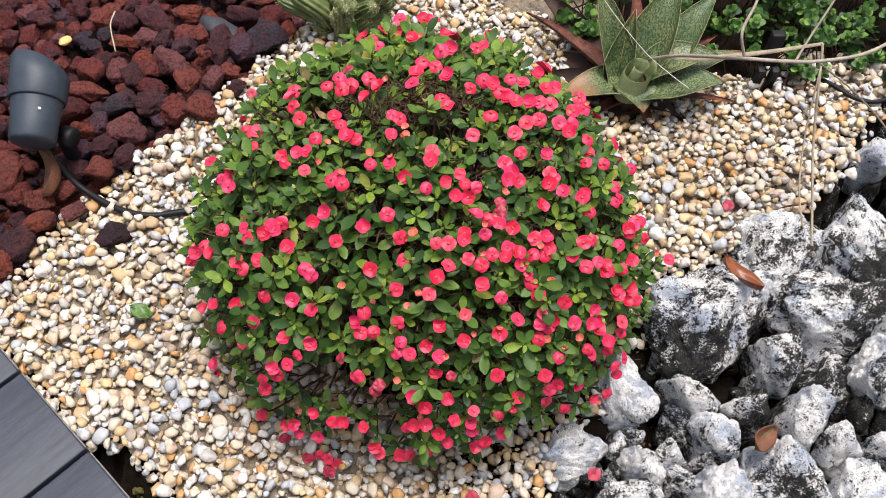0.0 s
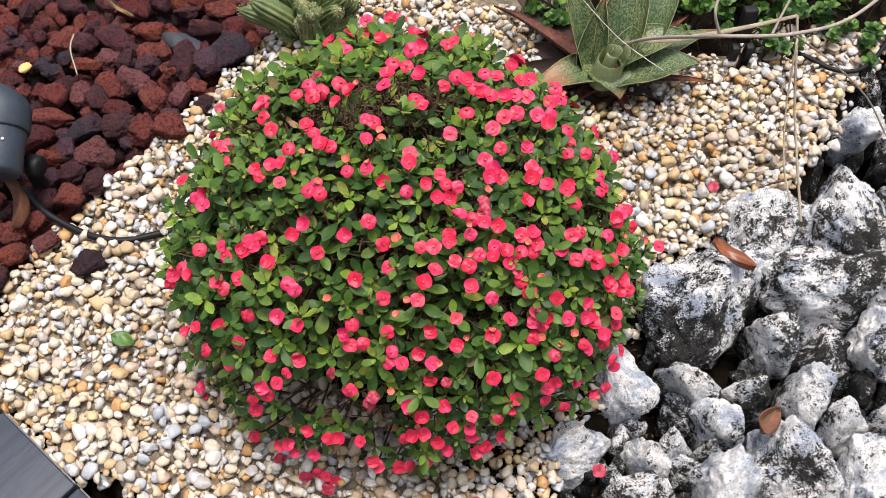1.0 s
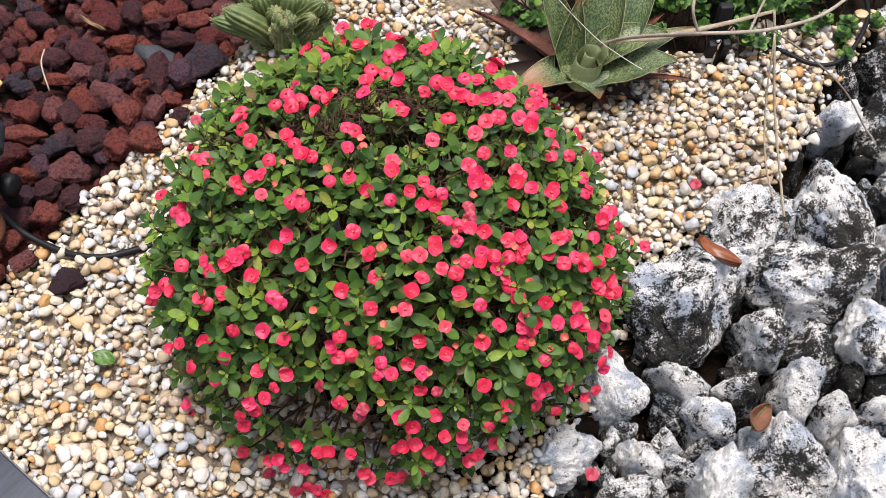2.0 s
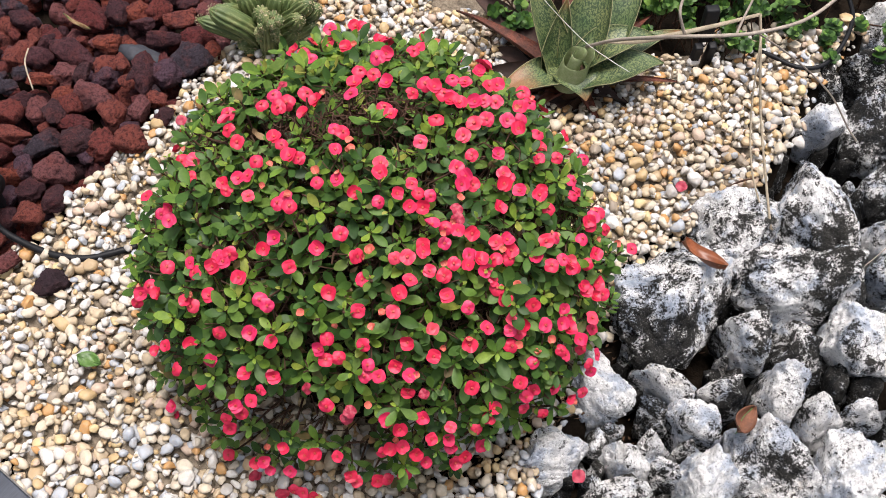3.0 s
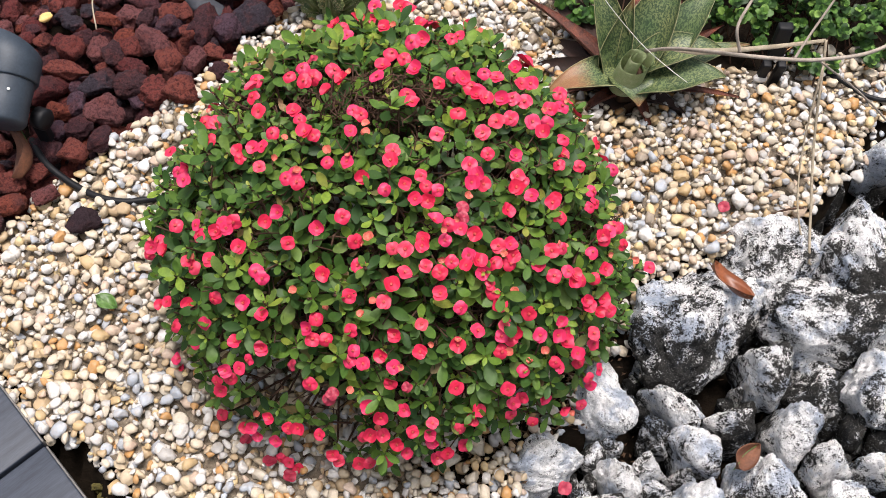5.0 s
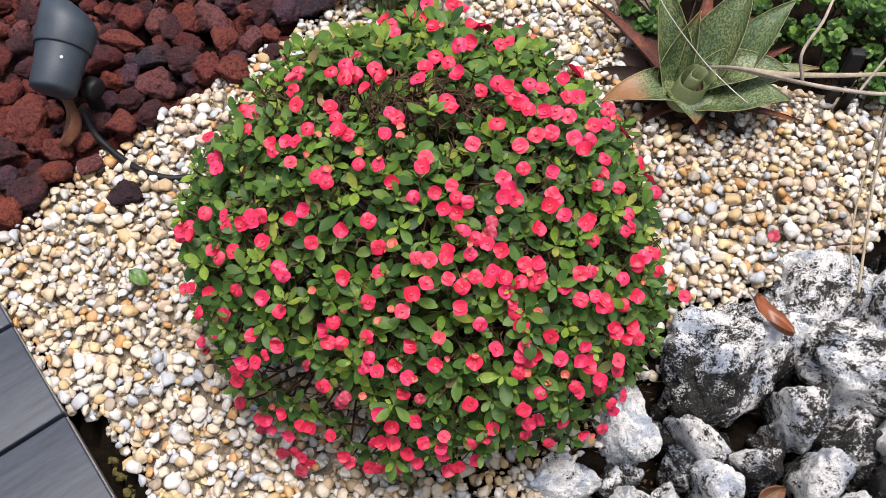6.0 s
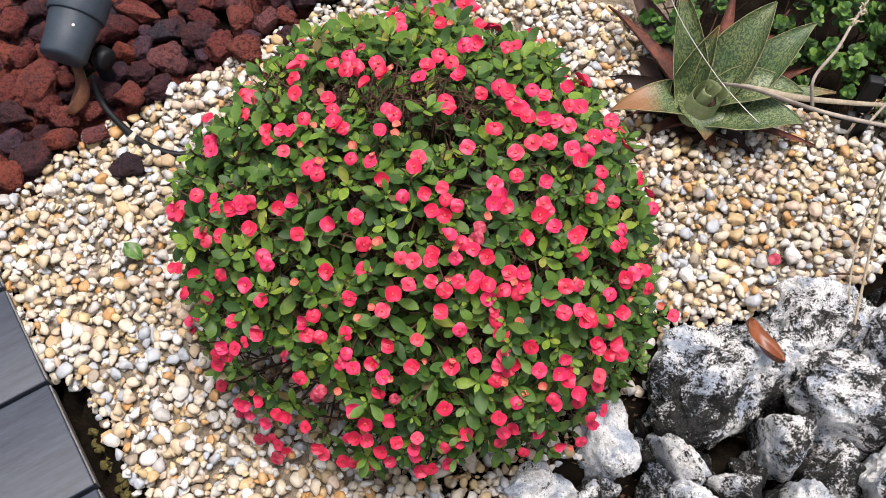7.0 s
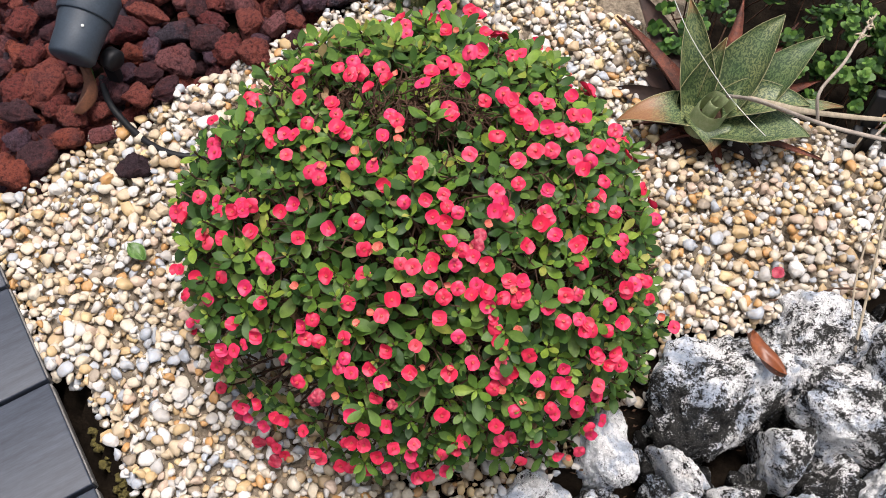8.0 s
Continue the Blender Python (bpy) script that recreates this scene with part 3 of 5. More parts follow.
LAVA_NEAR = [(-0.529, 0.949, 0.030, 0.019, 14), (-0.457, 0.952, 0.022, 0.014, 8), (-0.508, 0.980, 0.030, 0.014, -4), (-0.410, 0.960, 0.023, 0.022, 13), (-0.377, 0.949, 0.023, 0.022, 15),
             (-0.497, 0.910, 0.024, 0.017, 2), (-0.477, 0.920, 0.012, 0.020, 24), (-0.435, 0.913, 0.024, 0.022, -11), (-0.496, 0.872, 0.018, 0.016, 13), (-0.467, 0.883, 0.019, 0.016, 16),
             (-0.434, 0.865, 0.016, 0.018, 14), (-0.460, 0.839, 0.017, 0.021, 13), (-0.500, 0.844, 0.023, 0.016, -36), (-0.590, 0.823, 0.035, 0.027, 85), (-0.562, 0.796, 0.019, 0.014, 53),
             (-0.530, 0.782, 0.019, 0.016, 16), (-0.501, 0.801, 0.016, 0.011, 15), (-0.340, 0.952, 0.022, 0.021, 15)]
LAVA_RIM = [(-0.672, 0.916, 0.018, 0.023, 13), (-0.626, 0.804, 0.016, 0.028, 15), (-0.601, 0.768, 0.024, 0.016, -9), (-0.582, 0.726, 0.017, 0.015, 13), (-0.545, 0.711, 0.024, 0.022, 15),
            (-0.523, 0.750, 0.020, 0.015, 15), (-0.481, 0.770, 0.016, 0.014, 15), (-0.564, 0.679, 0.021, 0.018, 14), (-0.656, 0.953, 0.017, 0.017, 13), (-0.630, 0.863, 0.016, 0.016, 14),
            (-0.649, 0.859, 0.013, 0.016, 13), (-0.624, 0.912, 0.015, 0.018, 16)]


def build_lava():
    rng = np.random.default_rng(5)
    taken = []
    for row in (LAVA_FAR, LAVA_MIDDLE, LAVA_NEAR, LAVA_RIM):
        for x, y, a, b, turn in row:
            lava(x, y, a, b, turn, SOIL_Z + 0.048 + 0.5 * (a + b) / 2 + rng.uniform(-0.006, 0.006))
            taken.append((x, y, (a + b) / 2))
    lava(-0.423, 0.733, 0.0205, 0.016, 14, 0.024, "dark purple lava rock lying on the gravel").data.materials[0] = lava_material("dark_lava_rock", False, [(0.0, (0.050, 0.030, 0.038)), (1.0, (0.050, 0.030, 0.038))], 0.15)
    made = 0
    for k in range(8000):
        y = rng.uniform(0.6, 1.5)
        x = rng.uniform(-1.0, lava_edge(y) - 0.012)
        r = rng.uniform(0.008, 0.020)
        if off_deck(x, y) < 0.04 or any(math.hypot(x - p, y - q) < 0.74 * (r + s) for p, q, s in taken):
            continue
        if math.hypot(x + 0.53, y - 0.90) < 0.035:
            continue
        taken.append((x, y, r))
        lava(x, y, r * rng.uniform(1.0, 1.25), r * rng.uniform(0.8, 1.05), rng.uniform(0, 180), SOIL_Z + 0.036 + 0.5 * r)
        made += 1
        if made >= 330:
            break
    # the lower layer, seen only in the gaps
    shapes = [stone_mesh("lava_bit", 0.017, 0.014, 0.012, 700 + k, 3, LAVA_BED, 6, 0.12) for k in range(6)]
    verts, faces, n = [], [], 0
    for k in range(2000):
        y = rng.uniform(0.62, 1.5)
        x = rng.uniform(-1.0, lava_edge(y) - 0.008)
        if off_deck(x, y) < 0.04:
            continue
        me = shapes[k % 6]
        m = pose(x, y, SOIL_Z + rng.uniform(0.000, 0.015), *rng.uniform(0, 360, 3)) @ Matrix.Diagonal((*([rng.uniform(0.7, 1.25)] * 3), 1))
        verts += [m @ v.co for v in me.vertices]
        faces += [[i + n for i in f.vertices] for f in me.polygons]
        n += len(me.vertices)
    tagged(new("lava_rock_bed", mesh_arrays("lava_rock_bed", verts, faces, LAVA_BED)), "dark red lava rubble under the larger lava rocks", "lava rock", kind="stuff")
    slab = new("slate_slab", stone_mesh("slate_slab", 0.033, 0.020, 0.014, 64, 4, SLATE_STONE, 9, 0.05, 0.0, (0.5, 0.85)))
    slab.matrix_world = pose(-0.338, 1.125, 0.006, 8, 0, -32)
    tagged(slab, "flat blue grey slate piece among lava rocks", "stone")


build_lava()


# ---- leaves shared by several plants ----
def leaf_shape(length, width, bend, fold, steps=5):
    """Vertices and faces of an obovate leaf along x with a folded, bent blade."""
    verts, faces = [], []
    prof = (0.13, 0.34, 0.64, 0.92, 1.0, 0.80, 0.22) if steps == 5 else (0.25, 0.72, 0.98, 1.0, 0.82, 0.32)
    n = len(prof)
    for i, w in enumerate(prof):
        s = i / (n - 1)
        x, z, h = length * s, bend * length * (s * (1 - s) * 1.2 - 0.4 * s * s), 0.5 * width * w
        verts += [(x, -h, z + fold * h), (x, 0, z), (x, h, z + fold * h)]
    for i in range(n - 1):
        a = 3 * i
        faces += [(a, a + 3, a + 4, a + 1), (a + 1, a + 4, a + 5, a + 2)]
    return np.array(verts), faces


def joined(name, shapes, placed, material, parent, label=""):
    """Many copies of a few shapes in one mesh of kind stuff."""
    verts, faces, flags, n = [], [], [], 0
    for k, m in placed:
        v, f = shapes[k][:2]
        flags += shapes[k][2] if len(shapes[k]) > 2 else [True] * len(f)
        r = np.array(m)
        verts.append(v @ r[:3, :3].T + r[:3, 3])
        faces += [[i + n for i in q] for q in f]
        n += len(v)
    ob = part(name, mesh_arrays(name, np.concatenate(verts), faces, material, flags), None, parent, label)
    return tagged(ob, kind="stuff")


def aim(p, axis, spin, size):
    """A frame at p whose z axis is axis, spun about it and scaled."""
    q = Vector(axis).to_track_quat("Z", "Y").to_matrix().to_4x4()
    return Matrix.Translation(p) @ q @ Matrix.Rotation(spin, 4, "Z") @ Matrix.Diagonal((size, size, size, 1))


# ---- the flowering bush ----
# every flower by its bearing and rise from the bush's core, in degrees, and how far it stands out, in millimetres
FLOWERS_A = [(-179.3, 84.7, 0), (-178.8, 50.3, 0), (-175.4, 73, 0), (-172.7, 41.2, 0), (-172.2, 44.1, 0), (-170.2, 66.8, 0), (-168.4, 43.4, 0), (-167.5, 58.7, 0), (-165.7, 16.7, 0), (-165.3, 62.2, 0), (-164.1, 64.3, 0), (-163.5, 58.9, 0), (-162.8, 24.2, 0), (-162, 74, 0), (-161.8, 86.2, 0), (-160.3, 29.6, 0), (-157.6, 38.3, 0), (-156, 75.4, 0), (-155.9, -16.2, 3), (-155.7, 31.8, 0), (-155, -19, 8), (-154.3, 62.5, 0), (-152.9, 14.8, 0), (-151.8, 44, 0), (-148.9, 43.4, 0), (-148.7, 21.8, 0), (-146.4, 37.5, 0), (-145.4, 49.8, 0), (-145.3, 16.7, 0), (-144.8, 47.5, 0), (-144.3, 37.4, 0), (-142.8, 49.9, 0)]
FLOWERS_B = [(-142.3, 51.9, 0), (-140.9, 42.3, 0), (-140.7, 66.1, 0), (-140.4, 29.5, 0), (-139.6, 68, 0), (-136.3, 20, 0), (-135.2, 49.4, 0), (-135.2, 82.3, 0), (-134.2, 67.1, 0), (-134, 36.2, 0), (-133.9, 29.3, 0), (-133.7, -12.2, 0), (-132.8, 57, 0), (-131, 60, 0), (-129.9, 11.2, 0), (-129.2, 7.8, 0), (-128.6, 74.2, 0), (-126.5, 19.5, 0), (-126.1, 47.7, 0), (-125.5, 40.3, 0), (-125, 17.2, 0), (-124.8, -7.5, 0), (-124.6, 30.5, 0), (-123.2, 47.2, 0), (-122.4, 23.5, 0), (-122, -3.6, 0), (-120.7, 56.2, 0), (-120.6, -7.5, 0), (-120.3, 27.5, 0), (-119.2, 40.2, 0), (-117.1, 32.7, 0), (-116.4, -19.1, 0)]
FLOWERS_C = [(-115.2, -4.7, 0), (-115.1, 8.6, 0), (-114.1, 76.4, 0), (-113.7, -18, 0), (-112.6, 61.6, 0), (-111.4, -19.8, 0), (-110.3, 6.8, 0), (-107.6, 8.9, 0), (-105.9, 41.4, 0), (-104.7, 53.2, 0), (-104.1, 39.3, 0), (-104, 43.8, 0), (-103.8, 27.4, 0), (-103.4, 65.3, 0), (-102.3, 8.4, 0), (-100.4, 39.7, 0), (-99.9, -1.8, 0), (-98.8, -5.5, 0), (-97.7, 74.2, 0), (-95.2, 49.9, 0), (-95.2, 60.8, 0), (-94.1, 35.8, 0), (-94.1, 42.7, 0), (-93.6, -5, 0), (-93.4, 56.2, 0), (-93.1, 38.4, 0), (-91.5, 10.3, 0), (-90.8, -5.2, 0), (-90.5, 35.6, 0), (-89.7, 12.3, 0), (-89.7, 23.5, 0), (-86.9, -3.9, 0)]
FLOWERS_D = [(-86.9, 19.9, 0), (-86.7, 12.6, 0), (-86, 37.7, 0), (-84.5, 49.1, 0), (-83.8, 31, 0), (-83.7, 8.5, 0), (-82.8, 34.9, 0), (-81.9, 42.3, 0), (-81.9, 52.5, 0), (-81.7, 3.8, 0), (-81.2, 22.7, 0), (-81.2, 71.6, 0), (-80, 59.5, 0), (-79.8, 14.2, 0), (-76.9, 54.6, 0), (-76, 38, 0), (-75.9, 12.4, 0), (-75.4, 8.7, 0), (-75.4, 59.1, 0), (-75.1, 17.2, 0), (-74.6, -0.4, 0), (-74.4, 43.8, 0), (-73.9, 77.8, 0), (-72.2, 1.4, 0), (-69.5, 55, 0), (-69.1, 12.6, 0), (-69.1, 79.7, 0), (-68.8, 59, 0), (-68.7, 27.4, 0), (-68.5, 72.1, 0), (-68.1, 4.5, 0), (-67.8, 60.3, 0)]
FLOWERS_E = [(-67.3, 49, 0), (-66.3, 37.7, 0), (-65.9, 15.8, 0), (-65.6, 53, 0), (-65.3, 68.4, 0), (-64.5, 18.6, 0), (-62.9, 44.9, 0), (-60.7, 54.2, 0), (-60.5, 63.1, 0), (-60.4, 39.3, 0), (-59.9, 58.6, 0), (-59.3, 67.1, 0), (-57, 22.2, 0), (-56.9, 12, 0), (-56.8, 52.3, 0), (-56.3, 32.6, 0), (-56.2, 16.5, 0), (-56, 70.1, 0), (-56, 72.5, 0), (-55.9, 61.1, 0), (-55.2, 36, 0), (-54.4, 54, 0), (-54, 17.1, 0), (-53.4, 34.3, 0), (-53.2, 37.8, 0), (-53.1, 49.7, 0), (-52.7, 42.3, 0), (-52.7, 45.2, 0), (-52.5, 25.3, 0), (-52.5, 52.1, 0), (-52.4, 59.2, 0), (-52.1, 46.8, 0)]
FLOWERS_F = [(-51.8, 68.1, 0), (-51.5, 2.8, 0), (-51.2, 35.4, 0), (-48.8, 56.9, 0), (-48.5, 11.9, 0), (-48.3, 50.2, 0), (-46.6, 37.2, 0), (-46.2, 31.4, 0), (-44.4, 22, 0), (-44.2, 48, 0), (-44.2, 52.3, 0), (-43.7, 19.6, 0), (-42.4, -0.9, 0), (-42.1, 49, 0), (-42, 28.4, 0), (-40.7, 51, 0), (-40.4, 25.1, 0), (-39.9, 27.5, 0), (-39.7, 30.8, 0), (-38.2, 19.1, 0), (-38.1, 15.4, 0), (-37.7, 43.7, 0), (-35.4, 39.9, 0), (-35.3, -9.9, 0), (-35.1, 65.2, 0), (-33.6, 1.4, 0), (-33.2, 56.2, 0), (-33, -2.6, 0), (-32.7, 16.2, 0), (-32.2, 19.6, 0), (-31.8, 35.4, 0), (-31.6, 63.2, 0)]
FLOWERS_G = [(-31.5, 43.9, 0), (-31.2, 38, 0), (-31, 29.3, 0), (-30.9, 27.5, 0), (-30.3, 36.2, 0), (-30.1, 65.3, 0), (-30, 0.8, 0), (-29.6, 34, 0), (-28.8, 23.2, 0), (-28.3, 42.1, 0), (-27.8, 67.8, 0), (-26.2, 24.8, 0), (-26.2, 31.2, 0), (-25.3, 19.5, 0), (-23.3, 57.4, 0), (-22.5, 53.8, 0), (-21.7, 46.1, 0), (-21.6, 35.1, 0), (-21.3, 29.2, 0), (-20.1, 76.8, 0), (-19.9, 57, 0), (-19.5, 49.2, 0), (-18.8, 58.2, 0), (-17.5, 48.9, 0), (-16.3, 65.7, 0), (-16, 32.9, 0), (-15.3, 34, 0), (-12.3, 32, 0), (-11.3, 39.7, 0), (-10.4, 60, 0), (-9.2, 22.7, 0), (-9.2, 30.2, 0)]
FLOWERS_H = [(-9.1, 14, 22), (-8.7, 38.3, 0), (-8, 27.7, 0), (-6.1, 39.5, 0), (-5, 49.9, 0), (-4.6, 67.9, 0), (-0.9, 44.1, 0), (-0.2, 49, 0), (5.3, 64.9, 0), (6.5, 53.7, 0), (7.3, 47.8, 0), (9, 61.4, 0), (9.1, 73.3, 0), (9.9, 56, 0), (10.6, 26.7, 2), (10.7, 52.1, 0), (16.2, 31.6, 0), (19, 49.2, 0), (20.3, 56.2, 0), (20.4, 62, 0), (20.6, 66.1, 0), (21.8, 59.1, 0), (23.3, 43.4, 0), (23.3, 68, 0), (23.3, 82.7, 0), (26.8, 66.5, 0), (30.4, 67.7, 0), (30.7, 53.7, 0), (31.2, 50.5, 0), (31.5, 38.6, 0), (34.8, 59.5, 0), (37.1, 68.5, 0)]
FLOWERS_I = [(39.1, 61.5, 0), (40.1, 50.8, 0), (40.2, 74.2, 0), (42.9, 69.3, 0), (43.8, 82.3, 0), (63.8, 75.2, 0), (64.8, 53.3, 0), (65.4, 56.2, 0), (67.4, 42.4, 4), (75.2, 62.2, 0), (77.6, 72.4, 0), (78.9, 64.5, 0), (80.9, 51.2, 0), (87.1, 44.2, 10), (87.3, 70.8, 0), (89.8, 44.3, 12), (92.4, 76.1, 0), (94.1, 57, 0), (97.9, 44.3, 13), (98.5, 79.9, 0), (98.6, 43.8, 1), (103.9, 43.5, 1), (110.5, 53.4, 0), (110.6, 59.9, 0), (111.8, 46.1, 0), (131, 73, 0), (133.8, 76.9, 0), (141.2, 65.4, 0), (145.4, 70.7, 0), (149, 64.4, 0), (150.2, 69.4, 0), (153.9, 76.8, 0)]
FLOWERS_J = [(154.5, 56.2, 0), (159.4, 57.2, 0), (164.4, 58.9, 0), (172.4, 47.1, 0), (173.7, 62.6, 0), (174.5, 32.9, 0), (174.5, 51.1, 0), (176.5, 71.4, 0)]
BUDS = [(-163.3, 69.3, 0), (-139.5, 68.7, 0), (-135.9, 76.2, 0), (-120.8, 85.5, 0), (-112.7, 48, 0), (-112.3, 83.8, 0), (-93.8, 28.2, 0), (-91.1, 46.5, 0), (-90.2, 61.9, 0), (-89.6, 62.2, 0), (-87.9, 49.2, 0), (-54.6, 31.8, 0), (-47.5, 42.8, 0), (-47.4, 42.9, 0), (-46.3, 27.4, 0), (-41.3, 63.7, 0), (-7.9, 14.6, 7)]
FADING = [(-117.9, 32.7, 0), (-108.9, 31.4, 0), (-99.1, 24, 0), (-98.1, 26.4, 0), (-80.1, 29.5, 0), (-49.5, 60.9, 0), (-46.3, 62.6, 0), (133.1, 64.5, 0)]
FLOWERS = (FLOWERS_A, FLOWERS_B, FLOWERS_C, FLOWERS_D, FLOWERS_E, FLOWERS_F, FLOWERS_G, FLOWERS_H, FLOWERS_I, FLOWERS_J)


def dome_out(way):
    """How far the bush's surface lies from its core that way."""
    lo, hi = 0.0, 0.6
    for k in range(16):
        mid = (lo + hi) / 2
        lo, hi = (mid, hi) if bush_level(BUSH_CORE + way * mid) < 1 else (lo, mid)
    return lo


def dome_frame(way, out=0.0):
    """The point of the bush's surface in a direction from its core, and the way it faces."""
    p = BUSH_CORE + way * dome_out(way)
    e = 0.002
    g = Vector([bush_level(p + Vector(u) * e) - bush_level(p - Vector(u) * e) for u in ((1, 0, 0), (0, 1, 0), (0, 0, 1))])
    n = g.normalized()
    return p + (way if out > 0 else n) * out, n


def bearing(az, rise):
    a, b = radians(az), radians(rise)
    return Vector((math.cos(a) * math.cos(b), math.sin(a) * math.cos(b), math.sin(b)))


def dome_spot(rng, depth, lowest):
    """A random place on the bush's surface, even over its area."""
    while True:
        way = Vector((*rng.normal(size=2), rng.normal())).normalized()
        if way.z < -0.4:
            continue
        p, n = dome_frame(way)
        if p.z > lowest and rng.random() < 5.0 * (p - BUSH_CORE).length_squared / max(way.dot(n), 0.4):
            return p - n * depth, n


def bract_pair(cup=1.0, gape=0.0, wave=1.0):
    """Two rounded, slightly cupped bracts that overlap at the middle."""
    bm = bmesh.new()
    for side in (1, -1):
        mid, rx, ry, sides = Vector((0.0018 * side, 0, 0)), 0.0053, 0.0065, 16
        hub = bm.verts.new(mid + Vector((-0.001 * side, 0, -0.0006)))
        last = None
        for ring, s in enumerate((0.38, 0.72, 1.0)):
            now = []
            for k in range(sides):
                a = 2 * math.pi * k / sides
                notch = 1 - 0.10 * max(0, math.cos(a if side > 0 else a - math.pi)) ** 12
                x, y = rx * s * math.cos(a) * notch, ry * s * math.sin(a) * notch
                z = -0.0006 + 0.0015 * cup * s * s - 0.0008 * (s > 0.9) + 0.00035 * side + 0.0006 * wave * math.sin(3 * a + side) * s + gape * max(0.0, side * x)
                now.append(bm.verts.new(mid + Vector((x, y, z))))
            for k in range(sides):
                if last is None:
                    bm.faces.new((hub, now[k], now[(k + 1) % sides]))
                else:
                    bm.faces.new((last[k], now[k], now[(k + 1) % sides], last[(k + 1) % sides]))
            last = now
    return mesh_of("flower", bm, BRACT)


def centre_mesh():
    bm = bmesh.new()
    lathe(bm, [(0.0006, -0.0012), (0.0011, 0.0), (0.00125, 0.0009), (0.0008, 0.0014), (0.0003, 0.0011)], 8)
    for k in range(5):
        a = 2 * math.pi * k / 5
        bmesh.ops.create_icosphere(bm, subdivisions=1, radius=0.00042, matrix=Matrix.Translation((0.0011 * math.cos(a), 0.0011 * math.sin(a), 0.0012)))
    return mesh_of("flower_centre", bm, CENTRE)


def build_bush():
    rng = np.random.default_rng(17)
    bush = thing("flowering_bush", "rounded crown of thorns bush with coral red flowers in gravel", "bush", at=(BUSH.x, BUSH.y, SOIL_Z))
    root = Vector((BUSH.x, BUSH.y, SOIL_Z))
    tips = []          # every shoot: its end, the way it points, its share of leaves
    flowers = [bract_pair(*c) for c in ((1.0, 0.0, 1.0), (1.8, 0.25, 1.4), (0.2, -0.2, 1.6), (2.2, 0.5, 0.8), (-0.6, -0.35, 1.2))]
    centre = centre_mesh()
    blooms = []
    up = Vector((0, -0.1, 1))
    for row in FLOWERS:
        for az, rise, out in row:
            p, n = dome_frame(bearing(az, rise), out / 1000)
            face = (n * 0.45 + Vector((0, -0.38, 0.80)) + Vector(rng.normal(size=3)) * 0.27).normalized()
            blooms.append((p, face))
            axis = (n * 0.6 + up * 0.7 + Vector(rng.normal(size=3)) * 0.15).normalized()
            base = p - face * rng.uniform(0.008, 0.014) - n * 0.006
            if not any((base - t[0]).length < 0.013 for t in tips):
                tips.append((base, axis, 0.50 if p.z < 0.12 else 1.0))
    for k in range(40):
        way = bearing(rng.uniform(20, 150), rng.uniform(0, 40))
        p, n = dome_frame(way)
        blooms.append((p, (n + Vector(rng.normal(size=3)) * 0.3).normalized()))
        tips.append((p - n * 0.012, (n * 0.8 + Vector((0, 0, 0.5))).normalized(), 1.0))
    # leafy shoots between the flowers
    spots = [t[0] for t in tips]
    for k in range(9000):
        p, n = dome_spot(rng, rng.uniform(-0.002 if k % 6 == 0 else 0.010, 0.024), 0.03)
        dx, dy = p.x - BUSH.x, p.y - BUSH.y
        thin = noise.noise((dx * 11, dy * 11, 4.0 + 9 * p.z))
        worn = math.hypot((dx + 0.015) / 0.085, (dy - 0.042) / 0.034) < 1 and p.z > 0.2
        bare = math.hypot(dx + 0.075, dy + 0.225, 0.8 * (p.z - 0.16)) < 0.062
        if dy < -0.10 and p.z < 0.125 and rng.random() < 0.90:
            continue
        skirt = 0.14 if dy < -0.10 or dx < -0.14 else 0.09
        if rng.random() > min(1.0, 0.12 + (p.z - 0.03) / skirt):
            continue
        p = p + n * 0.007 * max(0.0, noise.noise((dx * 17, dy * 17, 13 * p.z)) * 2)
        gap = 0.0185 + 0.014 * max(0, thin) + (0.03 if bare else 0.011 if worn else 0)
        if any((p - s).length < gap for s in spots):
            continue
        spots.append(p)
        tips.append((p, (n * 0.55 + up * 0.8 + Vector(rng.normal(size=3)) * 0.2).normalized(), 0.9))
        if len(spots) > 1700:
            break
    # shoots deeper in the crown
    for k in range(620):
        p, n = dome_spot(rng, rng.uniform(0.026, 0.055), 0.10)
        if p.z > (0.18 if p.y < BUSH.y - 0.10 else 0.13 if p.x < BUSH.x - 0.15 else 0.0):
            tips.append((p, (n + Vector(rng.normal(size=3)) * 0.35).normalized(), 0.7))
    # stems: the stout ones singly, the thin ones together
    inv = bush.matrix_basis.inverted()
    bm, dry = bmesh.new(), bmesh.new()
    for i, (p, axis, share) in enumerate(tips):
        base = root + Vector((rng.normal() * 0.045, rng.normal() * 0.045, 0.0))
        mid = base.lerp(p, 0.55) + Vector((0, 0, 0.02)) - axis * 0.02
        stout = i % 23 == 0
        if not stout:
            base = p.lerp(base, rng.uniform(0.1, 0.3)) + Vector(rng.normal(size=3)) * 0.012
            mid = base.lerp(p, 0.5) - axis * 0.006
        line = [inv @ Vector(q) for q in smooth_line([base, mid, p - axis * 0.012, p], 2)]
        r0 = 0.0034 if stout else 0.0014
        one = tube(bmesh.new() if stout else bm, line, [r0 - (r0 - 0.0011) * j / (len(line) - 1) for j in range(len(line))], 5, False)
        if stout:
            part("branch", one, STEM, bush)
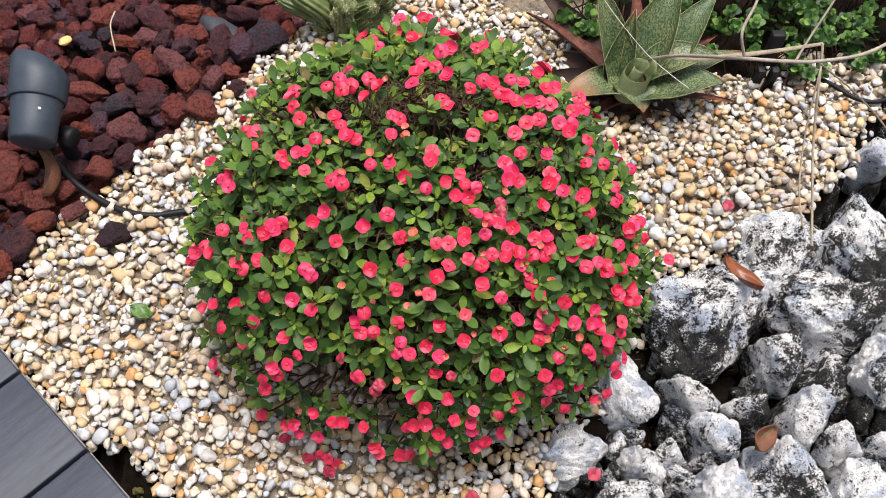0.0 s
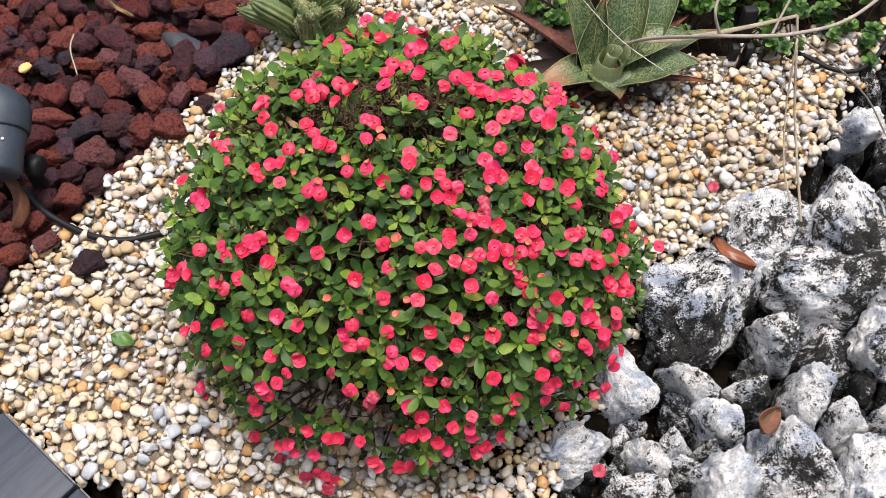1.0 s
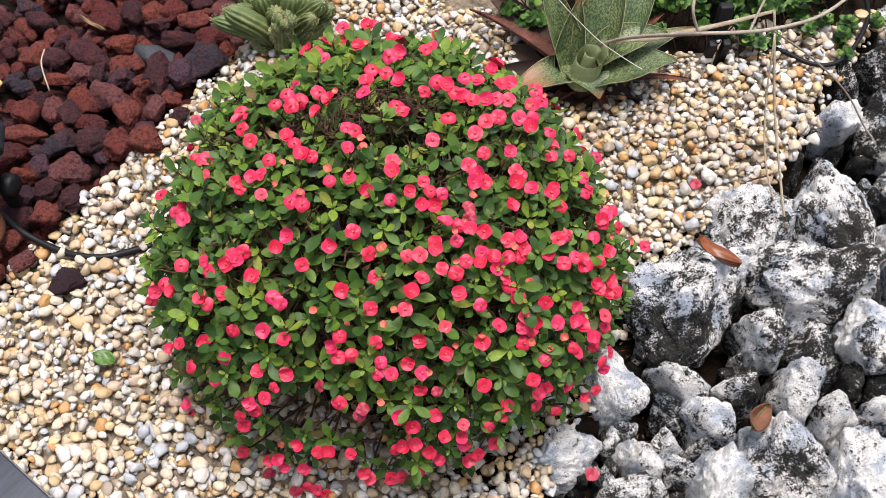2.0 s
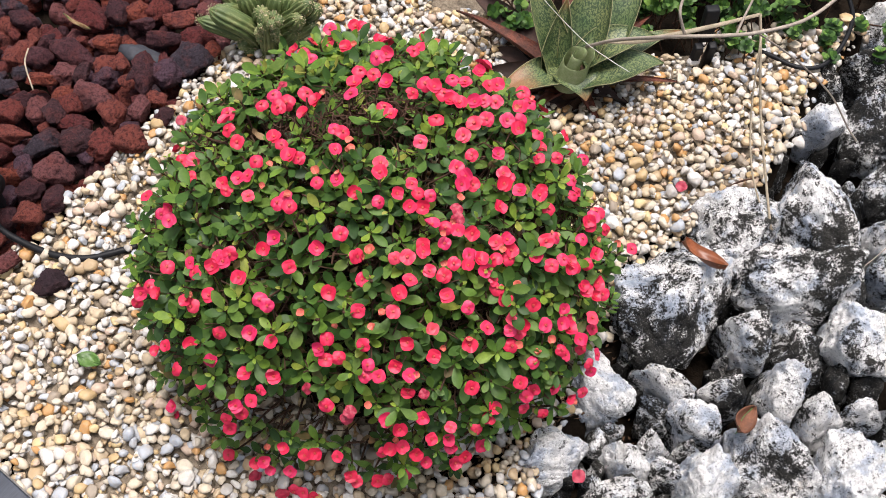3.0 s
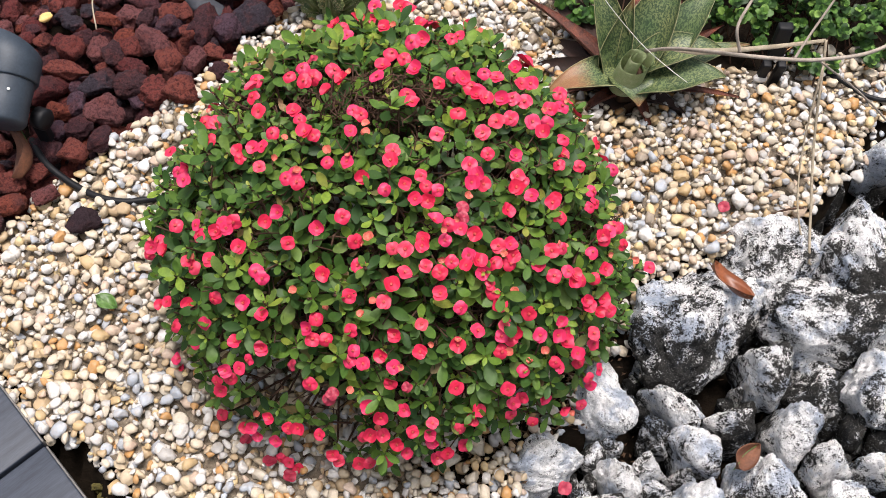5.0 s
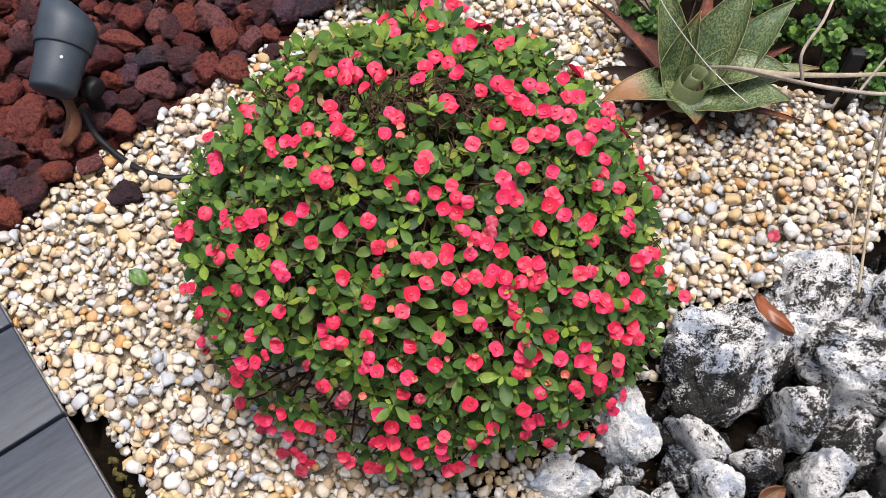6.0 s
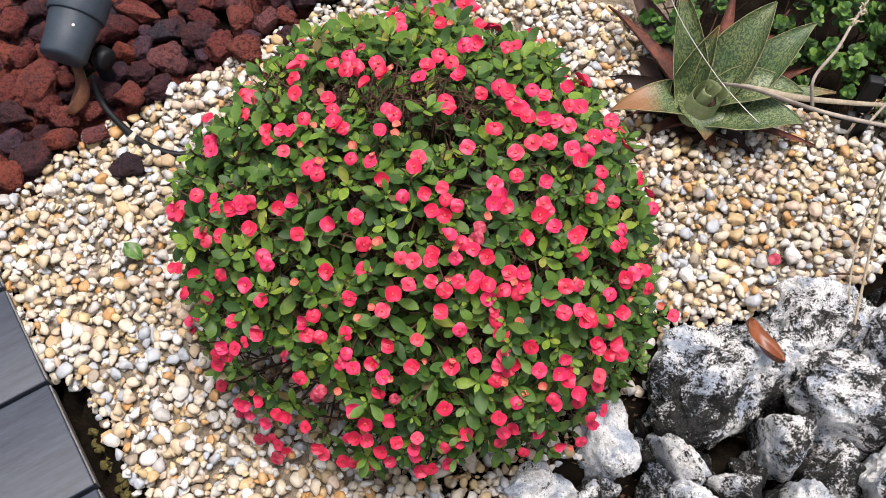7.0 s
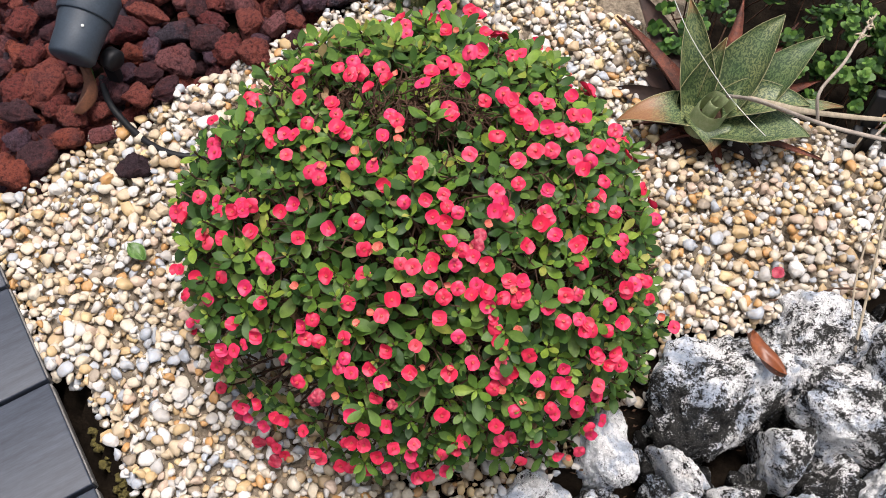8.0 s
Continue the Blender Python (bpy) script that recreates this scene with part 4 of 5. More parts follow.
    for k in range(2600):
        p, n = dome_spot(rng, rng.uniform(0.018, 0.055), 0.11)
        if math.hypot(p.x - BUSH.x + 0.07, p.y - BUSH.y + 0.20, 0.8 * (p.z - 0.15)) < 0.075 and k % 5:
            continue
        way = (Vector(rng.normal(size=3)) + n * 0.5).normalized() * rng.uniform(0.008, 0.024)
        bend = p + Vector(rng.normal(size=3)) * 0.004
        tube(dry, [inv @ (p - way), inv @ bend, inv @ (p + way)], rng.uniform(0.0005, 0.0011), 4, False)
        if k % 2:
            tube(dry, [inv @ bend, inv @ (bend + Vector(rng.normal(size=3)) * 0.009)], 0.0007, 4, False)
    # a worn patch on the top, with bare dry twigs
    for k in range(520):
        a, q = rng.uniform(0, math.tau), math.sqrt(rng.random())
        spot = Vector((BUSH.x - 0.015 + 0.085 * q * math.cos(a), BUSH.y + 0.042 + 0.036 * q * math.sin(a), 0.36))
        p, n = dome_frame((spot - BUSH_CORE).normalized(), -rng.uniform(0.012, 0.045))
        way = (Vector(rng.normal(size=3)) + Vector((0, 0, 0.6))).normalized() * rng.uniform(0.006, 0.016)
        bend = p + Vector(rng.normal(size=3)) * 0.004
        tube(dry, [inv @ (p - way), inv @ bend, inv @ (p + way)], rng.uniform(0.0004, 0.0010), 4, False)
    tagged(part("undergrowth", bm, STEM, bush), kind="stuff")
    tagged(part("brushwood", dry, STEM, bush), kind="stuff")
    # leaves
    shapes = [leaf_shape(*s) for s in ((0.0225, 0.0100, -0.12, 0.22), (0.0195, 0.0092, -0.25, 0.12), (0.0255, 0.0110, 0.12, 0.28), (0.0155, 0.0080, -0.05, 0.2), (0.0210, 0.0105, -0.4, 0.1), (0.0125, 0.0058, 0.2, 0.4))]
    meshes = [mesh_arrays("leaf", v, f, LEAF) for v, f in shapes]
    placed, fresh, single = [], [], []
    for p, axis, share in tips:
        # a rosette: broad old leaves spread out below, short young ones upright in the middle
        count = int(round(share * rng.uniform(7.0, 10.5)))
        start, vigour = rng.uniform(0, math.tau), rng.uniform(0.90, 1.22)
        # far side: larger, and its stronger light painted as more bright young leaves
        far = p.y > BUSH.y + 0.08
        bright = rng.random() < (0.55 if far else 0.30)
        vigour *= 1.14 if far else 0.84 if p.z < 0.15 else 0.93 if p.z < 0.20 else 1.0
        for k in range(count):
            age = 1 - k / max(count - 1, 1)
            rise = 0.95 - 0.85 * age ** 0.7 + rng.normal() * 0.10
            size = vigour * (0.56 + 0.46 * age ** 0.8) * rng.uniform(0.88, 1.08)
            m = aim(p - axis * (0.011 * age + rng.uniform(0.0, 0.003)), axis, start + k * 2.4 + rng.normal() * 0.15, size)
            m = m @ Matrix.Rotation(-rise, 4, "Y") @ Matrix.Rotation(rng.normal() * 0.18, 4, "X")
            kind = int(rng.integers(0, 5)) if age > 0.2 else 5
            if (m @ Vector((0.02, 0, 0))).z < 0.012:
                continue
            near = -0.12 < p.x < 0.12 and 0.40 < p.y < 0.56 and share > 0.75
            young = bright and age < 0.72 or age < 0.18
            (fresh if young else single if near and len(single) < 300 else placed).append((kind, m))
    for k, m in single:
        ob = part("leaf", meshes[k], None, bush)
        ob.matrix_local = inv @ m
    joined("foliage", shapes, [(k, inv @ m) for k, m in placed], LEAVES, bush)
    joined("young_foliage", shapes, [(k, inv @ m) for k, m in fresh], YOUNG_LEAVES, bush, "fresh yellow green leaves at the shoot tips, more on the brightly lit far side")
    # half-open and fading buds beside the flowers
    bud = bract_pair(2.6, 0.6, 0.6)
    bud.materials[0] = BUD
    for az, rise, out in BUDS:
        p, n = dome_frame(bearing(az, rise), out / 1000)
        ob = part("bud", bud, None, bush, "small peach coloured bud")
        ob.matrix_local = inv @ aim(p, (n * 0.5 + up + Vector(rng.normal(size=3)) * 0.3).normalized(), rng.uniform(0, math.tau), rng.uniform(0.50, 0.66))
    for i in range(3, len(blooms), 9):
        p, face = blooms[i]
        ob = part("bud", bud, None, bush, "small peach coloured bud")
        ob.matrix_local = inv @ aim(p + face.orthogonal().normalized() * 0.009 + Vector(rng.normal(size=3)) * 0.004 - face * 0.003, (face + Vector(rng.normal(size=3)) * 0.4).normalized(), rng.uniform(0, math.tau), rng.uniform(0.38, 0.55))
    past = bract_pair(0.4, -0.3, 1.8)
    past.materials[0] = FADED
    for az, rise, out in FADING:
        p, n = dome_frame(bearing(az, rise), out / 1000)
        ob = part("faded_flower", past, None, bush, "fading magenta flower")
        ob.matrix_local = inv @ aim(p, (n * 0.5 + up + Vector(rng.normal(size=3)) * 0.3).normalized(), rng.uniform(0, math.tau), rng.uniform(0.75, 0.95))
    withered = []
    for k in range(420):
        p, n = dome_spot(rng, rng.uniform(0.018, 0.05), 0.07)
        withered.append((int(rng.integers(3, 6)), inv @ aim(p, (n + Vector(rng.normal(size=3))).normalized(), rng.uniform(0, math.tau), rng.uniform(0.5, 0.9))))
    joined("withered_foliage", shapes, withered, WITHERED, bush, "dry tan leaves caught in the twigs")
    for p, face in blooms:
        ob = part("flower", flowers[int(rng.integers(0, 5))], None, bush)
        ob.matrix_local = inv @ aim(p, face, rng.uniform(0, math.tau), rng.uniform(0.90, 1.12) * (1.10 if p.y > BUSH.y else 1.0))
        part("flower_centre", centre, None, ob)


build_bush()


# ---- aloe ----
def strap_leaf(base, tip, width, arch, fold, thick=0.006, steps=14, twist=0.0, curl=0.0):
    """A thick tapering leaf from base to tip, arched upwards and folded like a channel, with its two edge lines. The UV runs along and across it."""
    base, tip = Vector(base), Vector(tip)
    bm = bmesh.new()
    uv = bm.loops.layers.uv.new("UVMap")
    along = tip - base
    flat = Vector((along.x, along.y, 0)).normalized()
    side0 = Vector((-flat.y, flat.x, 0))
    cols, edges = 6, ([], [])
    rows_top, rows_low = [], []
    for i in range(steps + 1):
        s = i / steps
        p = base + along * s + Vector((0, 0, arch * 4 * s * (1 - s)))
        q = base + along * (s + 0.02) + Vector((0, 0, arch * 4 * (s + 0.02) * (0.98 - s)))
        d = (q - p).normalized()
        side = Matrix.Rotation(twist * s, 3, d) @ side0
        up = side.cross(d) * -1
        if up.z < 0:
            up = -up
        belly = width * 0.5 * min(1.0, 0.78 + 0.8 * s) * (1 - max(0.0, (s - 0.25) / 0.75) ** 1.55)
        w = max(belly, 0.0008)
        top, low = [], []
        for j in range(cols + 1):
            c = 2 * j / cols - 1
            wave = 0.03 * width * math.sin(9 * s + 2 * j)
            off = side * (w * c * (1 - 0.25 * fold * abs(c))) + up * (fold * w * c * c + wave * abs(c) + curl * w * max(0.0, c) ** 2)
            t = thick * (1 - 0.8 * s) * (1 - 0.75 * c * c) + 0.0009
            top.append(bm.verts.new(p + off))
            low.append(bm.verts.new(p + off - up * t))
        edges[0].append(p + side * (-w * (1 - 0.25 * fold)) + up * (fold * w + 0.03 * width * math.sin(9 * s)))
        edges[1].append(p + side * (w * (1 - 0.25 * fold)) + up * ((fold + curl) * w + 0.03 * width * math.sin(9 * s + 12)))
        rows_top.append(top)
        rows_low.append(low)

    def face(vs, uvs):
        f = bm.faces.new(vs)
        for l, c in zip(f.loops, uvs):
            l[uv].uv = c

    for i in range(steps):
        for j in range(cols):
            a, b, u0, u1, v0, v1 = i, i + 1, i / steps, (i + 1) / steps, j / cols, (j + 1) / cols
            face((rows_top[a][j], rows_top[b][j], rows_top[b][j + 1], rows_top[a][j + 1]), ((u0, v0), (u1, v0), (u1, v1), (u0, v1)))
            face((rows_low[a][j + 1], rows_low[b][j + 1], rows_low[b][j], rows_low[a][j]), ((u0, v1), (u1, v1), (u1, v0), (u0, v0)))
        for j, flip in ((0, 1), (cols, 0)):
            vs = (rows_top[i][j], rows_low[i][j], rows_low[i + 1][j], rows_top[i + 1][j])
            face(vs[::-1] if flip else vs, ((i / steps, 0),) * 4)
    return bm, edges


def build_aloe():
    at = Vector((0.284, 0.985, SOIL_Z))
    aloe = thing("aloe", "mottled green aloe rosette with pale leaf margins and dead lower leaves", "succulent", at=at)

    def leaf(tip, width, arch, fold, material=ALOE, start=(0, 0, 0.085), label="", twist=0.0, curl=0.0, edge=True, name="leaf", thick=0.006):
        bm, edges = strap_leaf(Vector(start), Vector(tip) - at, width, arch, fold, thick, 14, twist, curl)
        ob = part(name, bm, material, aloe, label)
        if edge:
            rim = bmesh.new()
            for line in edges:
                tube(rim, line, [0.0006 - 0.0003 * i / 14 for i in range(15)], 5)
            part("leaf_margin", rim, MARGIN, ob)

    leaf((0.167, 0.954, 0.036), 0.060, 0.022, 0.20, ALOE_SCORCHED, start=(-0.012, 0.002, 0.066), label="outer leaf with a scorched orange tip")
    leaf((0.291, 0.934, 0.042), 0.074, 0.014, 0.1, ALOE_TIP, start=(-0.002, 0.000, 0.076), label="short leaf with a brown tip", edge=False)
    leaf((0.408, 0.982, 0.052), 0.078, 0.014, 0.10, start=(0.002, -0.010, 0.080))
    leaf((0.398, 1.010, 0.078), 0.056, 0.016, 0.25, start=(0.010, 0.004, 0.092), curl=0.25)
    leaf((0.219, 1.068, 0.162), 0.056, 0.012, 0.55, ALOE_TIP, start=(-0.026, 0.010, 0.070))
    leaf((0.339, 1.083, 0.150), 0.078, 0.012, 0.55, start=(0.006, 0.016, 0.080))
    leaf((0.394, 1.078, 0.132), 0.066, 0.012, 0.35, start=(0.028, 0.012, 0.068))
    leaf((0.276, 1.044, 0.132), 0.050, 0.004, 0.75, ALOE_TIP, start=(-0.026, 0.010, 0.066), curl=0.3)
    # the young leaves, rolled into each other in the middle
    bm = bmesh.new()
    uv = bm.loops.layers.uv.new("UVMap")
    grid, turns, ups = [], 84, 14
    for i in range(ups + 1):
        u = i / ups
        row = []
        for j in range(turns + 1):
            v = j / turns
            a = 0.25 * math.pi - v * 3.9 * math.pi
            rim = 1 - v
            # upright tubes in each other; the outermost one leans open to its free edge
            r = (0.0250 - 0.0205 * v ** 0.8) * (1.0 + 0.14 * rim * (1 - u) ** 1.3) + 0.0007 * math.sin(4 * a) * u + 0.007 * u * u * rim * max(0.0, math.cos(a + 2.4))
            lift = 0.072 + 0.046 * math.sin(0.5 * math.pi * u) * (1 - 0.26 * rim * max(0.0, math.cos(a + 2.4))) + 0.006 * v * u
            row.append(bm.verts.new((-0.014 + 0.014 * u + r * math.cos(a), -0.014 + 0.006 * u + r * math.sin(a), lift)))
        grid.append(row)
    for i in range(ups):
        for j in range(turns):
            f = bm.faces.new((grid[i][j], grid[i][j + 1], grid[i + 1][j + 1], grid[i + 1][j]))
            for l, (p, q) in zip(f.loops, ((i, j), (i, j + 1), (i + 1, j + 1), (i + 1, j))):
                l[uv].uv = (0.8 * p / ups, 0.9 * q / turns)
    bmesh.ops.solidify(bm, geom=bm.faces[:], thickness=0.0024)
    part("rolled_leaf", bm, ALOE_PALE, aloe, "rolled pale green young leaves in the rosette's middle")
    leaf((0.445, 1.040, 0.055), 0.040, 0.016, 0.2, ALOE_TIP, start=(0.02, 0.004, 0.06))
    for tip, w, lab in (((0.134, 1.140, 0.030), 0.050, "red dead leaf"), ((0.210, 0.944, -0.004), 0.040, "rust coloured dead leaf"), ((0.190, 0.985, -0.006), 0.036, ""), ((0.297, 1.190, 0.060), 0.05, ""),
                       ((0.376, 1.175, 0.050), 0.045, ""), ((0.455, 0.988, 0.000), 0.020, "thin red dead leaf"), ((0.318, 0.930, -0.012), 0.03, ""), ((0.42, 1.10, 0.03), 0.04, "")):
        leaf(tip, 0.72 * w, 0.012, 0.7, DRY, start=(0, 0, 0.045), label=lab, twist=0.6, edge=False, name="dead_leaf", thick=0.002)
    for tip, w in (((0.150, 1.215, 0.015), 0.06), ((0.150, 1.040, -0.004), 0.06), ((0.175, 1.085, 0.0), 0.055), ((0.235, 0.955, -0.012), 0.05), ((0.37, 0.96, -0.014), 0.04)):
        leaf(tip, w, 0.014, 0.6, DARK_DRY, start=(0, 0, 0.03), twist=-0.5, edge=False, name="rotten_leaf", thick=0.002)
    bm = bmesh.new()
    lathe(bm, [(0.016, -0.01), (0.020, 0.01), (0.024, 0.05), (0.022, 0.085)], 16)
    part("stem", bm, STEM, aloe)


build_aloe()


# ---- clump cactus ----
def ribbed_stem(points, radius, ribs=11, sides=44):
    bm = bmesh.new()
    line = smooth_line(points, 7)
    n = len(line)
    rings, spots = [], []
    for i, p in enumerate(line):
        s = i / (n - 1)
        r = radius * (0.72 + 0.28 * min(1, s * 3)) * math.sqrt(max(0.0, 1 - max(0.0, (s - 0.86) / 0.14) ** 2.2) + 0.012)
        d = Vector(line[min(i + 1, n - 1)] - line[max(i - 1, 0)]).normalized()
        u = d.orthogonal().normalized() if i == 0 else (u - d * u.dot(d)).normalized()
        w = d.cross(u)
        ring = []
        for k in range(sides):
            a = 2 * math.pi * k / sides
            rr = r * (1 + 0.32 * (abs(math.cos(a * ribs / 2)) ** 0.7 - 0.6))
            ring.append(bm.verts.new(Vector(p) + rr * (math.cos(a) * u + math.sin(a) * w)))
        rings.append(ring)
        for k in range(ribs):
            a = 2 * math.pi * k / ribs
            o = math.cos(a) * u + math.sin(a) * w
            spots.append((Vector(p) + o * r * 1.06, o, d))
    for k in range(24):
        turn = k * 2.4
        lift = (k + 0.5) / 24
        o = (d * (1 - lift) + (math.cos(turn) * u + math.sin(turn) * w) * math.sqrt(1 - (1 - lift) ** 2)).normalized()
        spots.append((Vector(line[-1]) - d * radius * 0.55 + o * radius * 0.75, o, d))
    for a, b in zip(rings, rings[1:]):
        for k in range(sides):
            bm.faces.new((a[k], a[(k + 1) % sides], b[(k + 1) % sides], b[k]))
    bm.faces.new(rings[-1])
    bm.faces.new(rings[0][::-1])
    sp = bmesh.new()
    rng = np.random.default_rng(int(1e5 * radius) + n)
    for p, o, d in spots:
        for k in range(4):
            way = (o + d * 0.4 + Vector(rng.normal(size=3)) * 0.8).normalized() * (0.0006 + 0.07 * radius)
            x = Vector((0.0004, 0.0002, 0.0004))
            vs = [sp.verts.new(p + x), sp.verts.new(p - x), sp.verts.new(p + way)]
            sp.faces.new(vs)
        bmesh.ops.create_icosphere(sp, subdivisions=1, radius=0.00015 + 0.030 * radius, matrix=Matrix.Translation(p))
    return bm, sp


def build_cactus():
    at = Vector((-0.150, 1.125, SOIL_Z))
    cactus = thing("clump_cactus", "clump of ribbed green cactus stems with pale spines", "cactus", at=at)
    stems = [((-0.016, 0.005, 0.030), (-0.022, 0.002, 0.050), (-0.095, 0.016, 0.080), 0.0118), ((-0.014, 0.006, 0.040), (-0.023, -0.010, 0.080), (-0.070, -0.003, 0.115), 0.0145),
             ((-0.013, 0.025, 0.030), (-0.026, 0.025, 0.065), (-0.058, 0.012, 0.100), 0.0122), ((0.001, -0.006, 0.020), (0.007, -0.025, 0.080), (0.011, -0.034, 0.125), 0.0110),
             ((0.000, 0.015, 0.030), (0.000, 0.003, 0.080), (0.003, -0.012, 0.112), 0.0122), ((0.008, 0.020, 0.030), (0.019, 0.012, 0.075), (0.030, 0.015, 0.120), 0.0142),
             ((0.016, 0.020, 0.030), (0.034, 0.010, 0.075), (0.052, 0.012, 0.120), 0.0140), ((-0.009, 0.030, 0.030), (-0.014, 0.025, 0.070), (-0.022, 0.024, 0.115), 0.0135),
             ((0.015, 0.007, 0.030), (0.032, -0.009, 0.060), (0.049, -0.028, 0.090), 0.0115), ((0.016, 0.002, 0.050), (0.038, -0.012, 0.080), (0.059, -0.034, 0.115), 0.0115),
             ((0.023, 0.002, 0.040), (0.053, -0.012, 0.070), (0.078, -0.020, 0.090), 0.0115), ((0.025, 0.010, 0.050), (0.058, -0.003, 0.085), (0.086, -0.017, 0.115), 0.0118),
             ((0.022, 0.012, 0.060), (0.052, -0.007, 0.100), (0.074, -0.021, 0.130), 0.0118), ((0.017, 0.001, 0.025), (0.036, -0.011, 0.045), (0.055, -0.017, 0.060), 0.0105),
             ((0.010, -0.002, 0.020), (0.020, -0.008, 0.030), (0.030, -0.015, 0.042), 0.0098), ((-0.022, 0.010, 0.020), (-0.027, -0.003, 0.040), (-0.037, -0.008, 0.052), 0.0112),
             ((-0.012, 0.000, 0.020), (-0.020, -0.006, 0.030), (-0.031, -0.015, 0.042), 0.0095), ((-0.030, 0.055, 0.030), (-0.045, 0.070, 0.060), (-0.065, 0.085, 0.095), 0.0135),
             ((0.040, 0.050, 0.030), (0.060, 0.060, 0.065), (0.080, 0.070, 0.100), 0.0135), ((0.005, 0.055, 0.030), (0.010, 0.065, 0.080), (0.012, 0.080, 0.120), 0.0140)]
    for a, b, c, r in stems:
        bm, sp = ribbed_stem(((0.6 * a[0], a[1] + 0.008, 0.0), a, b, c), r)
        ob = part("stem", bm, CACTUS, cactus)
        part("spine_tuft", sp, SPINE, ob, "pale straw coloured spines")
    for p in ((0.003, -0.032, 0.100), (0.020, -0.036, 0.090), (0.029, -0.040, 0.116), (0.021, -0.026, 0.112), (0.000, -0.015, 0.045), (0.021, -0.028, 0.070), (-0.003, -0.022, 0.065), (-0.006, -0.011, 0.022), (-0.003, -0.031, 0.088), (0.019, -0.042, 0.112)):
        p = Vector(p) + Vector((0, -0.007, 0.006))
        bm, sp = ribbed_stem((p + Vector((0, 0.012, -0.003)), p + Vector((0.0, 0.004, 0.0)), p + Vector((0.0, -0.004, 0.004))), 0.0062, 8, 32)
        ob = part("offset", bm, CACTUS, cactus, "small round cactus offset")
        part("spine_tuft", sp, SPINE, ob)


build_cactus()


# ---- jade-like ground cover ----
def build_cover(name, spots, seed, keep):
    """A sprawling succulent: thin brown stems with whorls of round fleshy leaves at each spot (x, y, height, reach)."""
    rng = np.random.default_rng(seed)
    at = Vector((spots[0][0], spots[0][1], SOIL_Z))
    plant = thing(name, "sprawling ground cover with round bright green fleshy leaves", "ground cover", "ground cover plants", at=at)
    shapes = []
    for k in range(3):
        v, f = leaf_shape(0.0112 + 0.001 * k, 0.0104, -0.2 + 0.2 * k, 0.10, 4)
        shapes.append((np.vstack([v, v - np.array([0, 0, 0.0011])]), f + [tuple(i + len(v) for i in q[::-1]) for q in f]))
    meshes = [mesh_arrays("leaf", v, f, JADE) for v, f in shapes]
    stems, placed = bmesh.new(), []
    for x, y, h, reach, count in spots:
        for k in range(max(4, int(0.36 * count))):
            a, r = rng.uniform(0, math.tau), reach * math.sqrt(rng.random())
            p = Vector((x + r * math.cos(a), y + r * math.sin(a), max(SOIL_Z + 0.035, h * rng.uniform(0.45, 1.1) * (1 - 0.5 * (r / reach) ** 2)))) - at
            foot = Vector((p.x + rng.normal() * 0.02, p.y + rng.normal() * 0.02 + 0.01, 0.0))
            tube(stems, [foot, foot.lerp(p, 0.5) + Vector(rng.normal(size=3)) * 0.008, p], 0.0012, 5, False)
            axis = (Vector((0, -0.25, 1)) + Vector(rng.normal(size=3)) * 0.35).normalized()
            for tier, lift in ((0, 0.0), (1, 0.006), (2, -0.012)):
                for j in range(4 if tier else 5):
                    m = aim(p + axis * lift, axis, tier * 0.8 + j * math.tau / (4 if tier else 5) + rng.normal() * 0.15, rng.uniform(0.75, 1.15) * (0.65 if tier == 1 else 1.0))
                    placed.append((int(rng.integers(0, 3)), m @ Matrix.Rotation(-0.3 - 0.4 * (tier == 1), 4, "Y")))
    tagged(part("undergrowth", stems, STEM, plant), kind="stuff")
    for k, m in placed[:keep]:
        part("leaf", meshes[k], None, plant).matrix_local = m
    joined("foliage", shapes, placed[keep:], JADE_LEAVES, plant)


build_cover("ground_cover", [(0.222, 1.112, 0.05, 0.028, 9), (0.235, 1.150, 0.07, 0.05, 18), (0.27, 1.22, 0.09, 0.07, 40)], 41, 120)
build_cover("ground_cover", [(0.535, 1.040, 0.05, 0.035, 14), (0.52, 1.10, 0.10, 0.07, 60), (0.58, 1.15, 0.10, 0.08, 60), (0.37, 1.14, 0.06, 0.05, 34), (0.44, 1.09, 0.07, 0.04, 24), (0.60, 1.09, 0.06, 0.06, 30), (0.44, 1.15, 0.09, 0.07, 50), (0.50, 1.20, 0.12, 0.10, 80), (0.38, 1.24, 0.10, 0.09, 60)], 42, 200)
build_cover("ground_cover", [(0.68, 1.045, 0.03, 0.05, 14), (0.66, 1.10, 0.06, 0.06, 28), (0.74, 1.035, 0.035, 0.04, 10), (0.72, 1.16, 0.09, 0.10, 60), (0.60, 1.22, 0.12, 0.10, 60)], 43, 150)
build_cover("ground_cover", [(0.02, 1.235, 0.04, 0.05, 18), (0.10, 1.25, 0.06, 0.06, 30), (-0.03, 1.27, 0.05, 0.05, 18)], 44, 80)


